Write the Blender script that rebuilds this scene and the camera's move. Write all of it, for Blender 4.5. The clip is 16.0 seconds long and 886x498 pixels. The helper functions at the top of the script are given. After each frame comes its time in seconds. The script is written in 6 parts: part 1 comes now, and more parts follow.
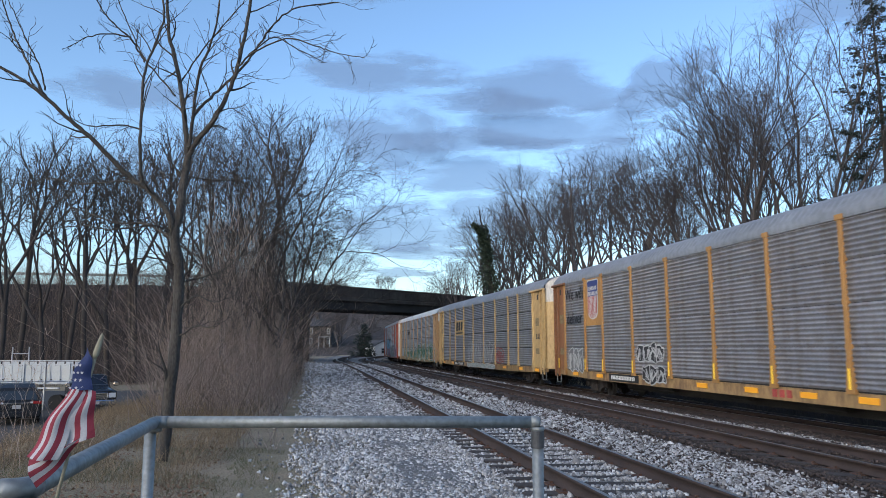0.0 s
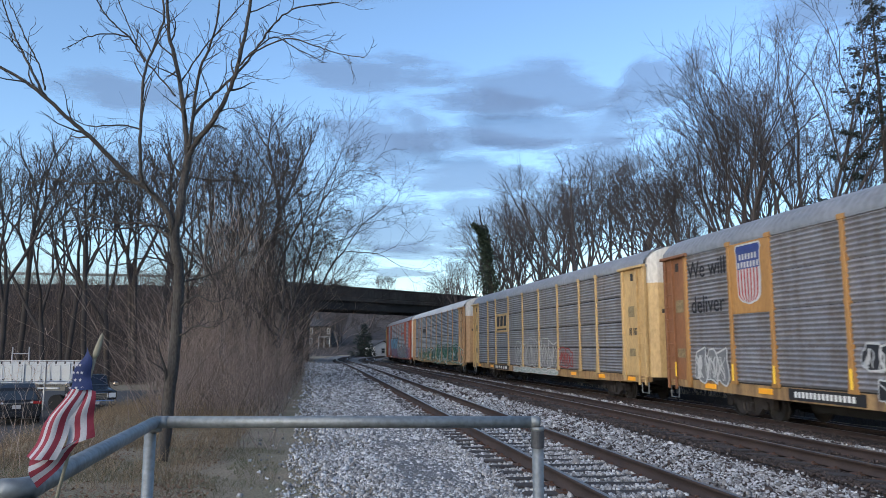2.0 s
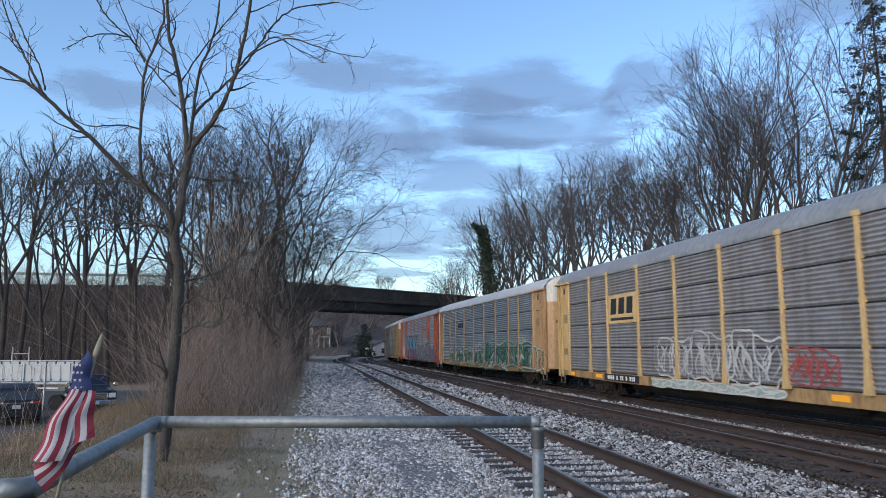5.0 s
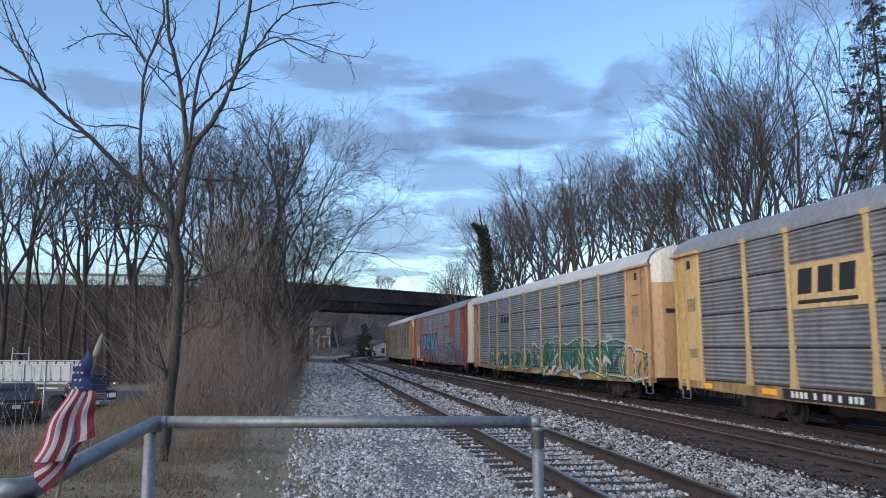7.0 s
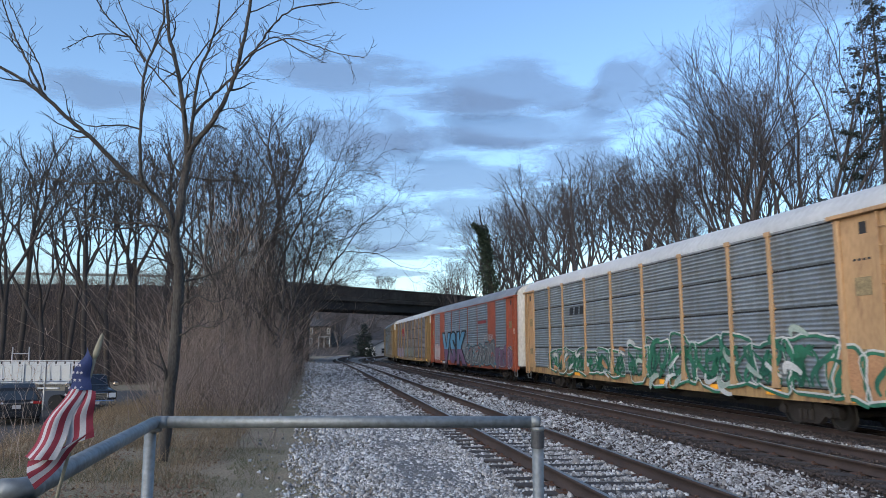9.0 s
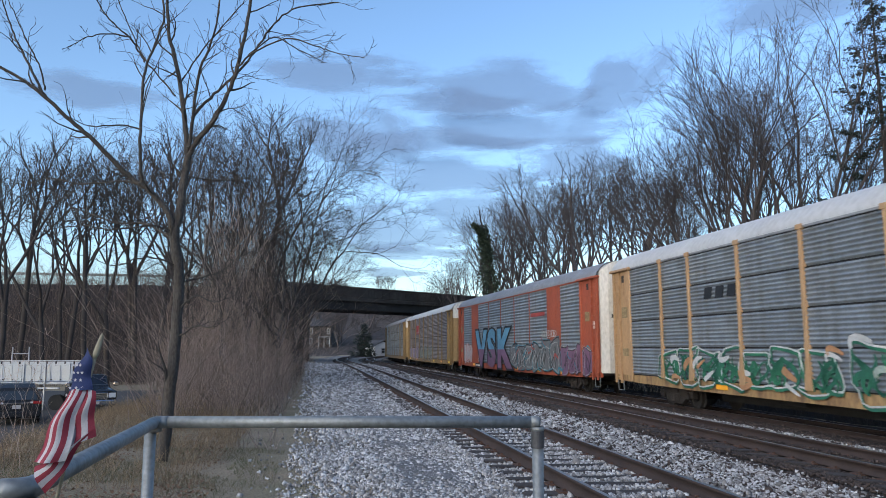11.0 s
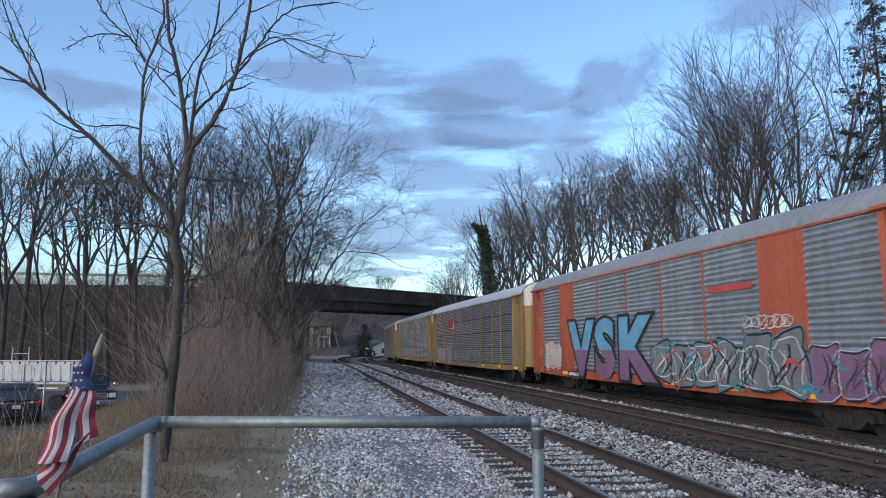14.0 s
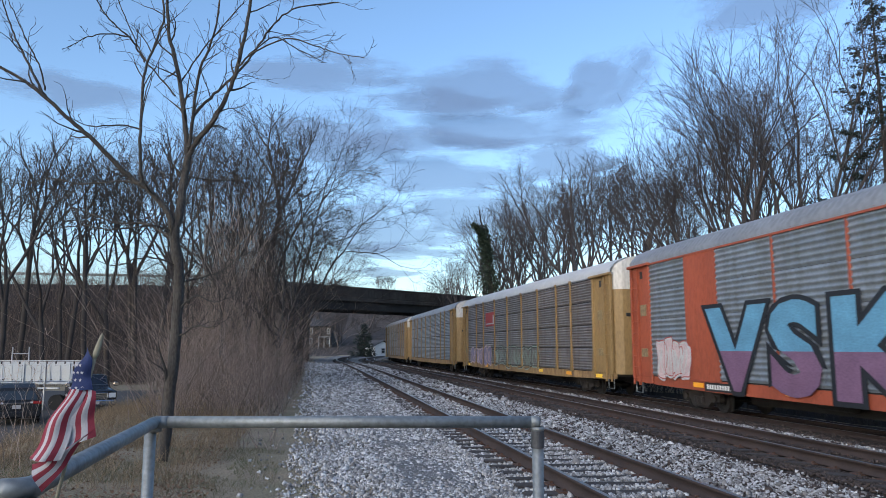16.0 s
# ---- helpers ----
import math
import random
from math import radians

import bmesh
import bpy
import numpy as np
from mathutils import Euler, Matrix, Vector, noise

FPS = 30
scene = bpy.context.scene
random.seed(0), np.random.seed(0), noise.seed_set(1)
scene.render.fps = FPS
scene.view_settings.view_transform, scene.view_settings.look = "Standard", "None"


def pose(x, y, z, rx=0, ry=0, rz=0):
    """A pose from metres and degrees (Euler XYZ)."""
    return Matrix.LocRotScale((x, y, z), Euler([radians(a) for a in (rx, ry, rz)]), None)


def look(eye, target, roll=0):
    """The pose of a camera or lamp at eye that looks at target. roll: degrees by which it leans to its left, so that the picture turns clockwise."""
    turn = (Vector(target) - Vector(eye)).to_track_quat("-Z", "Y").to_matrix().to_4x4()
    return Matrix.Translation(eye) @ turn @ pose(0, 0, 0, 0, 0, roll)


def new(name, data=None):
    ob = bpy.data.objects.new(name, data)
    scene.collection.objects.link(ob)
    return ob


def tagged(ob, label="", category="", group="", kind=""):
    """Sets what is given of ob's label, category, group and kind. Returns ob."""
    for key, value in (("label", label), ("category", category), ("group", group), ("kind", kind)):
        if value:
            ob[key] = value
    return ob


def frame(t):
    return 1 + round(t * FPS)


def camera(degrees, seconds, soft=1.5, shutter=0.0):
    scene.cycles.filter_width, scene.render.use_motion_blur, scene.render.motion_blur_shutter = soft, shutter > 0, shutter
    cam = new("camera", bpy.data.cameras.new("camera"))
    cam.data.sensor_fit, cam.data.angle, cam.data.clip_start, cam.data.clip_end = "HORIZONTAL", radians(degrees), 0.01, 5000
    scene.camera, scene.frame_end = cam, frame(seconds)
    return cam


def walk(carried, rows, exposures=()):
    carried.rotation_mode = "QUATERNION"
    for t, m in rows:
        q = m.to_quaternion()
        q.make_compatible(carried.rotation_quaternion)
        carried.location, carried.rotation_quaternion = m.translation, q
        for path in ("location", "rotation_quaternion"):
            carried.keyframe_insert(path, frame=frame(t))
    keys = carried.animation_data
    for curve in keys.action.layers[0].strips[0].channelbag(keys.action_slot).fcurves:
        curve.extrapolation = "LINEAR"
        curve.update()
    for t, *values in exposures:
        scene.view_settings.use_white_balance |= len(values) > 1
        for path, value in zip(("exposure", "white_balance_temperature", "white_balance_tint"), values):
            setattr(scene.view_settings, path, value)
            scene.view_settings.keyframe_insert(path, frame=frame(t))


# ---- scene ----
cam = camera(62.58, 16.0, 0.6, 0.4)
EYE = (0.0, 0.0, 1.8)
CAM_POSE = pose(*EYE, 97.73, 0, -9.706)
walk(cam, [(0.0, CAM_POSE), (16.0, CAM_POSE)], exposures=[(0.0, 0.92, 6200, 10), (16.0, 0.92, 6200, 10)])

# ---- light: clear dusk sky with a broad, weak glow from behind the camera ----
world = bpy.data.worlds.new("dusk_sky")
scene.world = world
world.use_nodes = True
wn = world.node_tree.nodes
sky = wn.new("ShaderNodeTexSky")
sky.sky_type = "NISHITA"
sky.sun_disc = False
sky.sun_elevation = radians(16)
sky.sun_rotation = radians(231)
sky.air_density, sky.dust_density, sky.ozone_density = 1.0, 1.0, 2.8
wn["Background"].inputs[1].default_value = 0.15
world.node_tree.links.new(sky.outputs[0], wn["Background"].inputs[0])
sun = new("sun", bpy.data.lights.new("sun", "SUN"))
sun.data.energy = 0.9
sun.data.angle = radians(70)
sun.data.color = (1.0, 0.90, 0.80)
sun.matrix_basis = look((0, 0, 0), (0.72, 0.58, -0.62))


# ---- materials ----
def material(name, color, rough=0.8, metal=0.0, vary=0.25, scale=3.0, fine=40.0, bump=0.2, tint=None, spot=0.0, per_object=0.0, gloss=0.5, stretch=(1, 1, 1), dist=0.01):
    """A surface with stains at one scale and grain at another."""
    m = bpy.data.materials.new(name)
    m.use_nodes = True
    nt = m.node_tree
    nd, ln = nt.nodes, nt.links
    b = nd["Principled BSDF"]
    b.inputs["Roughness"].default_value, b.inputs["Metallic"].default_value = rough, metal
    b.inputs["Specular IOR Level"].default_value = gloss
    tc, mp = nd.new("ShaderNodeTexCoord"), nd.new("ShaderNodeMapping")
    mp.inputs["Scale"].default_value = stretch
    ln.new(tc.outputs["Object"], mp.inputs[0])
    big, small = nd.new("ShaderNodeTexNoise"), nd.new("ShaderNodeTexNoise")
    for n, s in ((big, scale), (small, fine)):
        n.inputs["Scale"].default_value = s
        n.inputs["Detail"].default_value = 5
        ln.new(mp.outputs[0], n.inputs["Vector"])
    ramp = nd.new("ShaderNodeValToRGB")
    ramp.color_ramp.elements[0].position, ramp.color_ramp.elements[1].position = 0.32, 0.68
    second = tint if tint else [c * (1 - vary) for c in color]
    ramp.color_ramp.elements[0].color = (*second, 1)
    ramp.color_ramp.elements[1].color = (*color, 1)
    ln.new(big.outputs["Fac"], ramp.inputs[0])
    mix = nd.new("ShaderNodeMix")
    mix.data_type, mix.blend_type = "RGBA", "MULTIPLY"
    mix.inputs["Factor"].default_value = min(1.0, vary * 2)
    r2 = nd.new("ShaderNodeValToRGB")
    r2.color_ramp.elements[0].position, r2.color_ramp.elements[1].position = 0.3, 0.62
    r2.color_ramp.elements[0].color = (0.45, 0.43, 0.42, 1)
    ln.new(small.outputs["Fac"], r2.inputs[0])
    ln.new(ramp.outputs[0], mix.inputs["A"])
    ln.new(r2.outputs[0], mix.inputs["B"])
    out = mix.outputs["Result"]
    if per_object:
        info, hsv = nd.new("ShaderNodeObjectInfo"), nd.new("ShaderNodeHueSaturation")
        rng = nd.new("ShaderNodeMapRange")
        rng.inputs["To Min"].default_value, rng.inputs["To Max"].default_value = 1 - per_object, 1 + per_object
        ln.new(info.outputs["Random"], rng.inputs[0])
        ln.new(rng.outputs[0], hsv.inputs["Value"])
        ln.new(out, hsv.inputs["Color"])
        out = hsv.outputs[0]
    ln.new(out, b.inputs["Base Color"])
    if bump:
        bp = nd.new("ShaderNodeBump")
        bp.inputs["Strength"].default_value, bp.inputs["Distance"].default_value = bump, dist
        ln.new(small.outputs["Fac"], bp.inputs["Height"])
        ln.new(bp.outputs[0], b.inputs["Normal"])
    return m


M_BARK = material("bark", (0.062, 0.052, 0.048), 0.95, vary=0.35, scale=1.5, fine=25, bump=0.6)
M_BARK_PALE = material("bark_pale", (0.085, 0.073, 0.072), 0.95, vary=0.3, scale=1.2, fine=20, bump=0.4)
M_BARK_NEAR = material("grey_brown_bark", (0.085, 0.075, 0.066), 0.95, vary=0.45, scale=4, fine=45, bump=1.0, dist=0.02, stretch=(1, 1, 0.35))
M_TWIG = material("twig", (0.12, 0.088, 0.075), 0.95, vary=0.3, bump=0)
M_VINE = material("vine", (0.23, 0.18, 0.15), 0.95, vary=0.3, bump=0, per_object=0.2)
M_STRAW = material("straw", (0.36, 0.27, 0.17), 0.95, vary=0.3, bump=0)
M_NEEDLE = material("needles", (0.022, 0.035, 0.028), 0.9, vary=0.3, bump=0)
M_IVY = material("ivy", (0.03, 0.05, 0.025), 0.7, vary=0.4, bump=0)
M_RAIL = material("rusty_rail", (0.070, 0.046, 0.037), 0.75, 0.2, vary=0.35, scale=2, fine=60, bump=0.2)
M_RAILTOP = material("worn_rail_head", (0.30, 0.29, 0.28), 0.35, 0.8, vary=0.2, scale=1, fine=30, bump=0.0)
M_TIE = material("tie_wood", (0.06, 0.05, 0.046), 0.95, vary=0.4, scale=3, fine=30, bump=0.5, per_object=0.25)
M_PLATE = material("tie_plate", (0.12, 0.065, 0.045), 0.8, 0.2, vary=0.3)
M_GALV = material("galvanized_steel", (0.30, 0.32, 0.32), 0.55, 0.6, vary=0.25, scale=6, fine=40, bump=0.05)
M_CLAMP = material("dark_fitting", (0.12, 0.12, 0.125), 0.6, 0.5, vary=0.3)
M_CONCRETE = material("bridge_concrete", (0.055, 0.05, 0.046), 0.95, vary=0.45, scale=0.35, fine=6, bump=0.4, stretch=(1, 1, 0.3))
M_GIRDER = material("bridge_steel", (0.018, 0.019, 0.022), 0.7, 0.2, vary=0.3, scale=1)


# ---- building blocks ----
def part(name, bm, mat, parent, label="", smooth=False):
    me = bpy.data.meshes.new(name)
    bm.to_mesh(me)
    bm.free()
    for m in (mat if isinstance(mat, (list, tuple)) else [mat]):
        me.materials.append(m)
    if smooth:
        for p in me.polygons:
            p.use_smooth = True
    ob = new(name, me)
    ob.parent = parent
    return tagged(ob, label)


def piece(name, me, parent, x=0, y=0, z=0, rz=0):
    ob = new(name, me)
    ob.parent = parent
    ob.matrix_basis = pose(x, y, z, 0, 0, rz)
    return ob


def mesh_of(name, bm, mat, smooth=False):
    me = bpy.data.meshes.new(name)
    bm.to_mesh(me)
    bm.free()
    for m in (mat if isinstance(mat, (list, tuple)) else [mat]):
        me.materials.append(m)
    if smooth:
        for p in me.polygons:
            p.use_smooth = True
    return me


def thing(name, x=0, y=0, z=0, rz=0):
    ob = new(name)
    ob.empty_display_size = 0.2
    ob.matrix_basis = pose(x, y, z, 0, 0, rz)
    return ob


def add_box(bm, x0, x1, y0, y1, z0, z1, bevel=0.0, mat=0):
    vs = [bm.verts.new((x, y, z)) for x in (x0, x1) for y in (y0, y1) for z in (z0, z1)]
    quads = ((0, 1, 3, 2), (4, 6, 7, 5), (0, 4, 5, 1), (2, 3, 7, 6), (0, 2, 6, 4), (1, 5, 7, 3))
    fs = [bm.faces.new([vs[i] for i in q]) for q in quads]
    for f in fs:
        f.material_index = mat
    if bevel:
        es = {e for f in fs for e in f.edges}
        r = bmesh.ops.bevel(bm, geom=list(es), offset=bevel, segments=1, affect="EDGES")
        for f in r["faces"]:
            f.material_index = mat
    return bm


def box(*a, **k):
    return add_box(bmesh.new(), *a, **k)


def add_tube(bm, pts, radius, sides=12, caps=True, mat=0):
    pts = [Vector(p) for p in pts]
    rings = []
    side = None
    for i, p in enumerate(pts):
        d = (pts[min(i + 1, len(pts) - 1)] - pts[max(i - 1, 0)]).normalized()
        if side is None:
            side = d.orthogonal().normalized()
        side = (side - d * side.dot(d)).normalized()
        up = d.cross(side)
        r = radius[i] if isinstance(radius, (list, tuple)) else radius
        rings.append([bm.verts.new(p + r * (math.cos(a) * side + math.sin(a) * up)) for a in [2 * math.pi * k / sides for k in range(sides)]])
    for a, b in zip(rings, rings[1:]):
        for k in range(sides):
            bm.faces.new((a[k], a[(k + 1) % sides], b[(k + 1) % sides], b[k])).material_index = mat
    if caps:
        bm.faces.new(rings[0][::-1]).material_index = mat
        bm.faces.new(rings[-1]).material_index = mat
    return bm


def tube(*a, **k):
    return add_tube(bmesh.new(), *a, **k)


def add_prism(bm, outline, a0, a1, axis="y", mat=0):
    """An outline of (across, up) swept along y or x."""
    def at(p, a):
        return (p[0], a, p[1]) if axis == "y" else (a, p[0], p[1])
    A = [bm.verts.new(at(p, a0)) for p in outline]
    B = [bm.verts.new(at(p, a1)) for p in outline]
    n = len(outline)
    fs = [bm.faces.new((A[i], A[(i + 1) % n], B[(i + 1) % n], B[i])) for i in range(n)]
    fs += [bm.faces.new(A[::-1]), bm.faces.new(B)]
    for f in fs:
        f.material_index = mat
    return bm


# ---- the line of the three tracks ----
def centre_line():
    x, y, th, out = 0.0, -40.0, 0.0, []
    for i in range(3800):
        s = -40.0 + i * 0.1
        bend = 0.0 if s < 45 else (-0.0004 if s < 88 else (0.0035 if s > 100 else -0.0004 + 0.0039 * (s - 88) / 12))
        out.append((x, y, th))
        th += bend * 0.1
        x += math.sin(th) * 0.1
        y += math.cos(th) * 0.1
    return out


LINE = centre_line()


def on_line(s, offset):
    """Place and heading at s metres along the line, offset metres to its right."""
    i = (s + 40.0) / 0.1
    i = min(max(i, 0), len(LINE) - 2)
    k = int(i)
    f = i - k
    a, b = LINE[k], LINE[k + 1]
    x, y, th = (a[j] + (b[j] - a[j]) * f for j in range(3))
    offset -= 0.0004 * min(max(s, 0), 60) ** 2 * min(max((offset - 5) / 8, 0), 1)
    return x + math.cos(th) * offset, y - math.sin(th) * offset, th


# offset of the centre, height of the left and right rail heads
TRACKS = ((3.96, 0.18, 0.15), (9.01, 0.08, 0.0), (13.78, -0.23, -0.31))
T_OFF, T_Z = 13.78, -0.27


def ground_z(x, y):
    """Height of the sheet of ground."""
    s = y
    i = int(min(max((s + 40) * 10, 0), len(LINE) - 1))
    u = x - LINE[i][0]
    if y > 260:
        u = 0
    if u > 16.0:
        base = -0.6 + min(3.2, max(0, (u - 16.4) * 0.75)) * min(1, max(0.0, (170 - y) / 40))
    elif u > 1.2:
        base = -0.02 - 0.032 * (u - 2) - 0.02
    else:
        w = min(max((1.2 - u) / 2.6, 0), 1)
        base = 0.0 * (1 - w) + 0.12 * w
        drop = min(max((-u - 4.5) / 6.0, 0), 1) * min(max((y - 6) / 6.0, 0), 1)
        base -= 1.65 * drop * drop * (3 - 2 * drop)
    return base + 0.05 * noise.noise((x * 0.5, y * 0.5, 0))


# ---- ground, ballast, tracks ----
M_DIRT = material("leaf_litter_soil", (0.34, 0.27, 0.19), 0.97, vary=0.4, scale=0.9, fine=32, bump=1.0, tint=(0.24, 0.21, 0.13), dist=0.05)
M_BALLAST = material("ballast_bed", (0.22, 0.215, 0.21), 0.9, vary=0.45, scale=2.5, fine=14, bump=1.0, dist=0.05)
M_ASPHALT = material("asphalt", (0.055, 0.056, 0.06), 0.9, vary=0.25, scale=0.6, fine=30, bump=0.3)


def stone_material(name, color):
    m = material(name, color, 0.85, vary=0.25, scale=9, fine=50, bump=0.3)
    nd, ln = m.node_tree.nodes, m.node_tree.links
    geo, ramp, mul = nd.new("ShaderNodeNewGeometry"), nd.new("ShaderNodeValToRGB"), nd.new("ShaderNodeMix")
    el = ramp.color_ramp.elements
    el[0].color, el[1].color = (0.28, 0.26, 0.25, 1), (1.4, 1.4, 1.4, 1)
    e = el.new(0.45)
    e.color = (0.72, 0.70, 0.68, 1)
    ln.new(geo.outputs["Random Per Island"], ramp.inputs[0])
    mul.data_type, mul.blend_type = "RGBA", "MULTIPLY"
    mul.inputs["Factor"].default_value = 1.0
    b = nd["Principled BSDF"]
    ln.new(b.inputs["Base Color"].links[0].from_socket, mul.inputs["A"])
    ln.new(ramp.outputs[0], mul.inputs["B"])
    ln.new(mul.outputs["Result"], b.inputs["Base Color"])
    return m


M_STONE = stone_material("crushed_stone", (0.55, 0.545, 0.535))
# Rusty grime of the far tracks, coloured darker for the shade under the train.
M_STONE_DARK = stone_material("grimy_shaded_stone", (0.075, 0.054, 0.045))
M_BED_DARK = material("grimy_shaded_bed", (0.030, 0.023, 0.020), 0.95, vary=0.4, scale=2.5, fine=14, bump=1.0, dist=0.05)


def raw_mesh(name, verts, faces, mat, smooth=False):
    me = bpy.data.meshes.new(name)
    verts, faces = np.asarray(verts, np.float32), np.asarray(faces, np.int32)
    me.vertices.add(len(verts))
    me.vertices.foreach_set("co", verts.ravel())
    me.loops.add(faces.size)
    me.loops.foreach_set("vertex_index", faces.ravel())
    me.polygons.add(len(faces))
    me.polygons.foreach_set("loop_start", np.arange(0, faces.size, faces.shape[1], dtype=np.int32))
    if smooth:
        me.polygons.foreach_set("use_smooth", np.ones(len(faces), bool))
    me.update(calc_edges=True)
    for m in (mat if isinstance(mat, (list, tuple)) else [mat]):
        me.materials.append(m)
    return me


def grid_sheet(xs, ys, height):
    vs = [(x, y, height(x, y)) for y in ys for x in xs]
    n = len(xs)
    fs = [(j * n + i, j * n + i + 1, (j + 1) * n + i + 1, (j + 1) * n + i) for j in range(len(ys) - 1) for i in range(n - 1)]
    return vs, fs


def build_ground():
    far = [60, 90, 140, 220, 400, 900, 2500]
    xs = [-v for v in far[::-1]] + list(np.arange(-45, 45.1, 0.75)) + far
    ys = [-2500, -600, -200, -80, -30] + list(np.arange(-10, 130, 0.9)) + [150, 180, 230, 300, 450, 900, 2500]
    vs, fs = grid_sheet(xs, ys, ground_z)
    tagged(new("ground", raw_mesh("ground", vs, fs, M_DIRT, True)), "brown leaf-strewn earth with thin dry grass", "ground", kind="structure")


def bed_z(u):
    """Top of the ballast, by the offset from the line."""
    if u < 1.5:
        return max(-0.02 - (1.5 - u) * 0.01, -0.5)
    if u < 5.6:
        return -0.035
    if u < 7.4:
        return -0.035 - (u - 5.6) * 0.07
    if u < 10.9:
        return -0.12 - (u - 7.4) * 0.02
    if u < 12.1:
        return -0.19 - (u - 10.9) * 0.21
    if u < 15.6:
        return -0.45
    return -0.45 - (u - 15.6) * 0.25


def left_edge(s):
    return -0.35 - 0.011 * max(s - 8, 0) + 0.15 * noise.noise((s * 0.6, 3.0, 0))


def build_ballast():
    vs, fs = [], []
    us = [0, 0.08] + list(np.linspace(0.15, 1, 64))
    ss = list(np.arange(-30, 120, 1.0)) + list(np.arange(120, 300, 4.0))
    for s in ss:
        e = left_edge(s)
        for k, f in enumerate(us):
            u = e + f * (17.4 - e)
            x, y, _ = on_line(s, u)
            z = bed_z(u) + 0.025 * noise.noise((x * 2, y * 2, 5)) + (-0.25 if k == 0 else 0)
            vs.append((x, y, max(z, ground_z(x, y) + 0.02) if k > 0 and k < len(us) - 1 else z))
    n = len(us)
    fs = [(j * n + i, j * n + i + 1, (j + 1) * n + i + 1, (j + 1) * n + i) for j in range(len(ss) - 1) for i in range(n - 1)]
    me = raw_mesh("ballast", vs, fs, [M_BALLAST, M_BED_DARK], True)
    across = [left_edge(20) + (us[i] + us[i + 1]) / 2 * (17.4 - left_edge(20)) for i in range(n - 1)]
    # grime round the middle track; past 11.6 the train's shade is coloured in too
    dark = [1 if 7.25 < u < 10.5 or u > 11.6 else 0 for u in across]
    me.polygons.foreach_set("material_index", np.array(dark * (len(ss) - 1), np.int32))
    bed = tagged(new("ballast", me), "grey crushed-stone ballast under the railway tracks", "ballast", kind="structure")
    return bed


def scatter_stones():
    rs = np.random.RandomState(4)
    base = np.array([(1, 0, 0), (-1, 0, 0), (0, 1, 0), (0, -1, 0), (0, 0, 1), (0, 0, -1)], float)
    tri = np.array([(0, 2, 4), (2, 1, 4), (1, 3, 4), (3, 0, 4), (2, 0, 5), (1, 2, 5), (3, 1, 5), (0, 3, 5)])
    V, dirty = [], []
    for s0, s1, per, size in ((5.5, 14, 600, 0.026), (14, 26, 250, 0.034), (26, 48, 55, 0.06), (48, 85, 18, 0.085)):
        n = int((s1 - s0) * 16.5 * per)
        ss = rs.uniform(s0, s1, n)
        uu = rs.uniform(-1.4, 15.6, n)
        for s, u in zip(ss, uu):
            e = left_edge(s)
            thin = 1.0 if u > e + 0.5 else max(0.0, (0.5 if u > e else 0.06) * (1 - (e + 0.5 - u) / 1.2))
            if rs.rand() > thin:
                continue
            v = u
            for off, *_ in TRACKS:
                if abs(u - off) < 1.3:
                    v = None
                    if (s % 0.53) / 0.53 < 0.5 or abs(abs(u - off) - 0.75) < 0.09:
                        break
                    v = u
                    break
            if v is None:
                continue
            x, y, _ = on_line(s, u)
            z = max(bed_z(u), ground_z(x, y)) + 0.012
            r = size * rs.lognormal(0, 0.32)
            b = base * rs.uniform(0.55, 1.25, (6, 1)) * r
            q = rs.normal(size=4)
            q /= np.linalg.norm(q)
            w, a, c, d = q
            R = np.array([[1 - 2 * (c * c + d * d), 2 * (a * c - d * w), 2 * (a * d + c * w)],
                          [2 * (a * c + d * w), 1 - 2 * (a * a + d * d), 2 * (c * d - a * w)],
                          [2 * (a * d - c * w), 2 * (c * d + a * w), 1 - 2 * (a * a + c * c)]])
            V.append(b @ R.T + (x, y, z))
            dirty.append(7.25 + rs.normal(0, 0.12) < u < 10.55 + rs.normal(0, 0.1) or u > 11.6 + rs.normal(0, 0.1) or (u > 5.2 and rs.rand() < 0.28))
    V = np.stack(V)
    grimy = np.array(dirty)
    for name, sel, mat, label in (("gravel", ~grimy, M_STONE, "loose pale grey crushed stones of the track bed"), ("grimy_shaded_gravel", grimy, M_STONE_DARK, "rust-stained crushed stones round the far tracks, darkened for the train's shade")):
        v = V[sel]
        f = (tri[None] + 6 * np.arange(len(v))[:, None, None]).reshape(-1, 3)
        tagged(new(name, raw_mesh(name, v.reshape(-1, 3), f, mat)), label, "gravel", kind="stuff")


RAIL_OUTLINE = [(-0.07, -0.172), (0.07, -0.172), (0.07, -0.16), (0.012, -0.14), (0.012, -0.045), (0.036, -0.035), (0.036, -0.004),
                (0.03, 0), (-0.03, 0), (-0.036, -0.004), (-0.036, -0.035), (-0.012, -0.045), (-0.012, -0.14), (-0.07, -0.16)]


def rail_mesh(off, z):
    ss = list(np.arange(-30, 90, 3.0)) + list(np.arange(90, 300, 2.0))
    vs, fs, n = [], [], len(RAIL_OUTLINE)
    for s in ss:
        for a, b in RAIL_OUTLINE:
            x, y, _ = on_line(s, off + a)
            vs.append((x, y, z + b))
    for j in range(len(ss) - 1):
        for i in range(n):
            fs.append((j * n + i, j * n + (i + 1) % n, (j + 1) * n + (i + 1) % n, (j + 1) * n + i))
    me = raw_mesh("rail", vs, fs, [M_RAIL, M_RAILTOP])
    idx = np.tile([1 if i == 7 else 0 for i in range(n)], len(ss) - 1).astype(np.int32)
    me.polygons.foreach_set("material_index", idx)
    return me


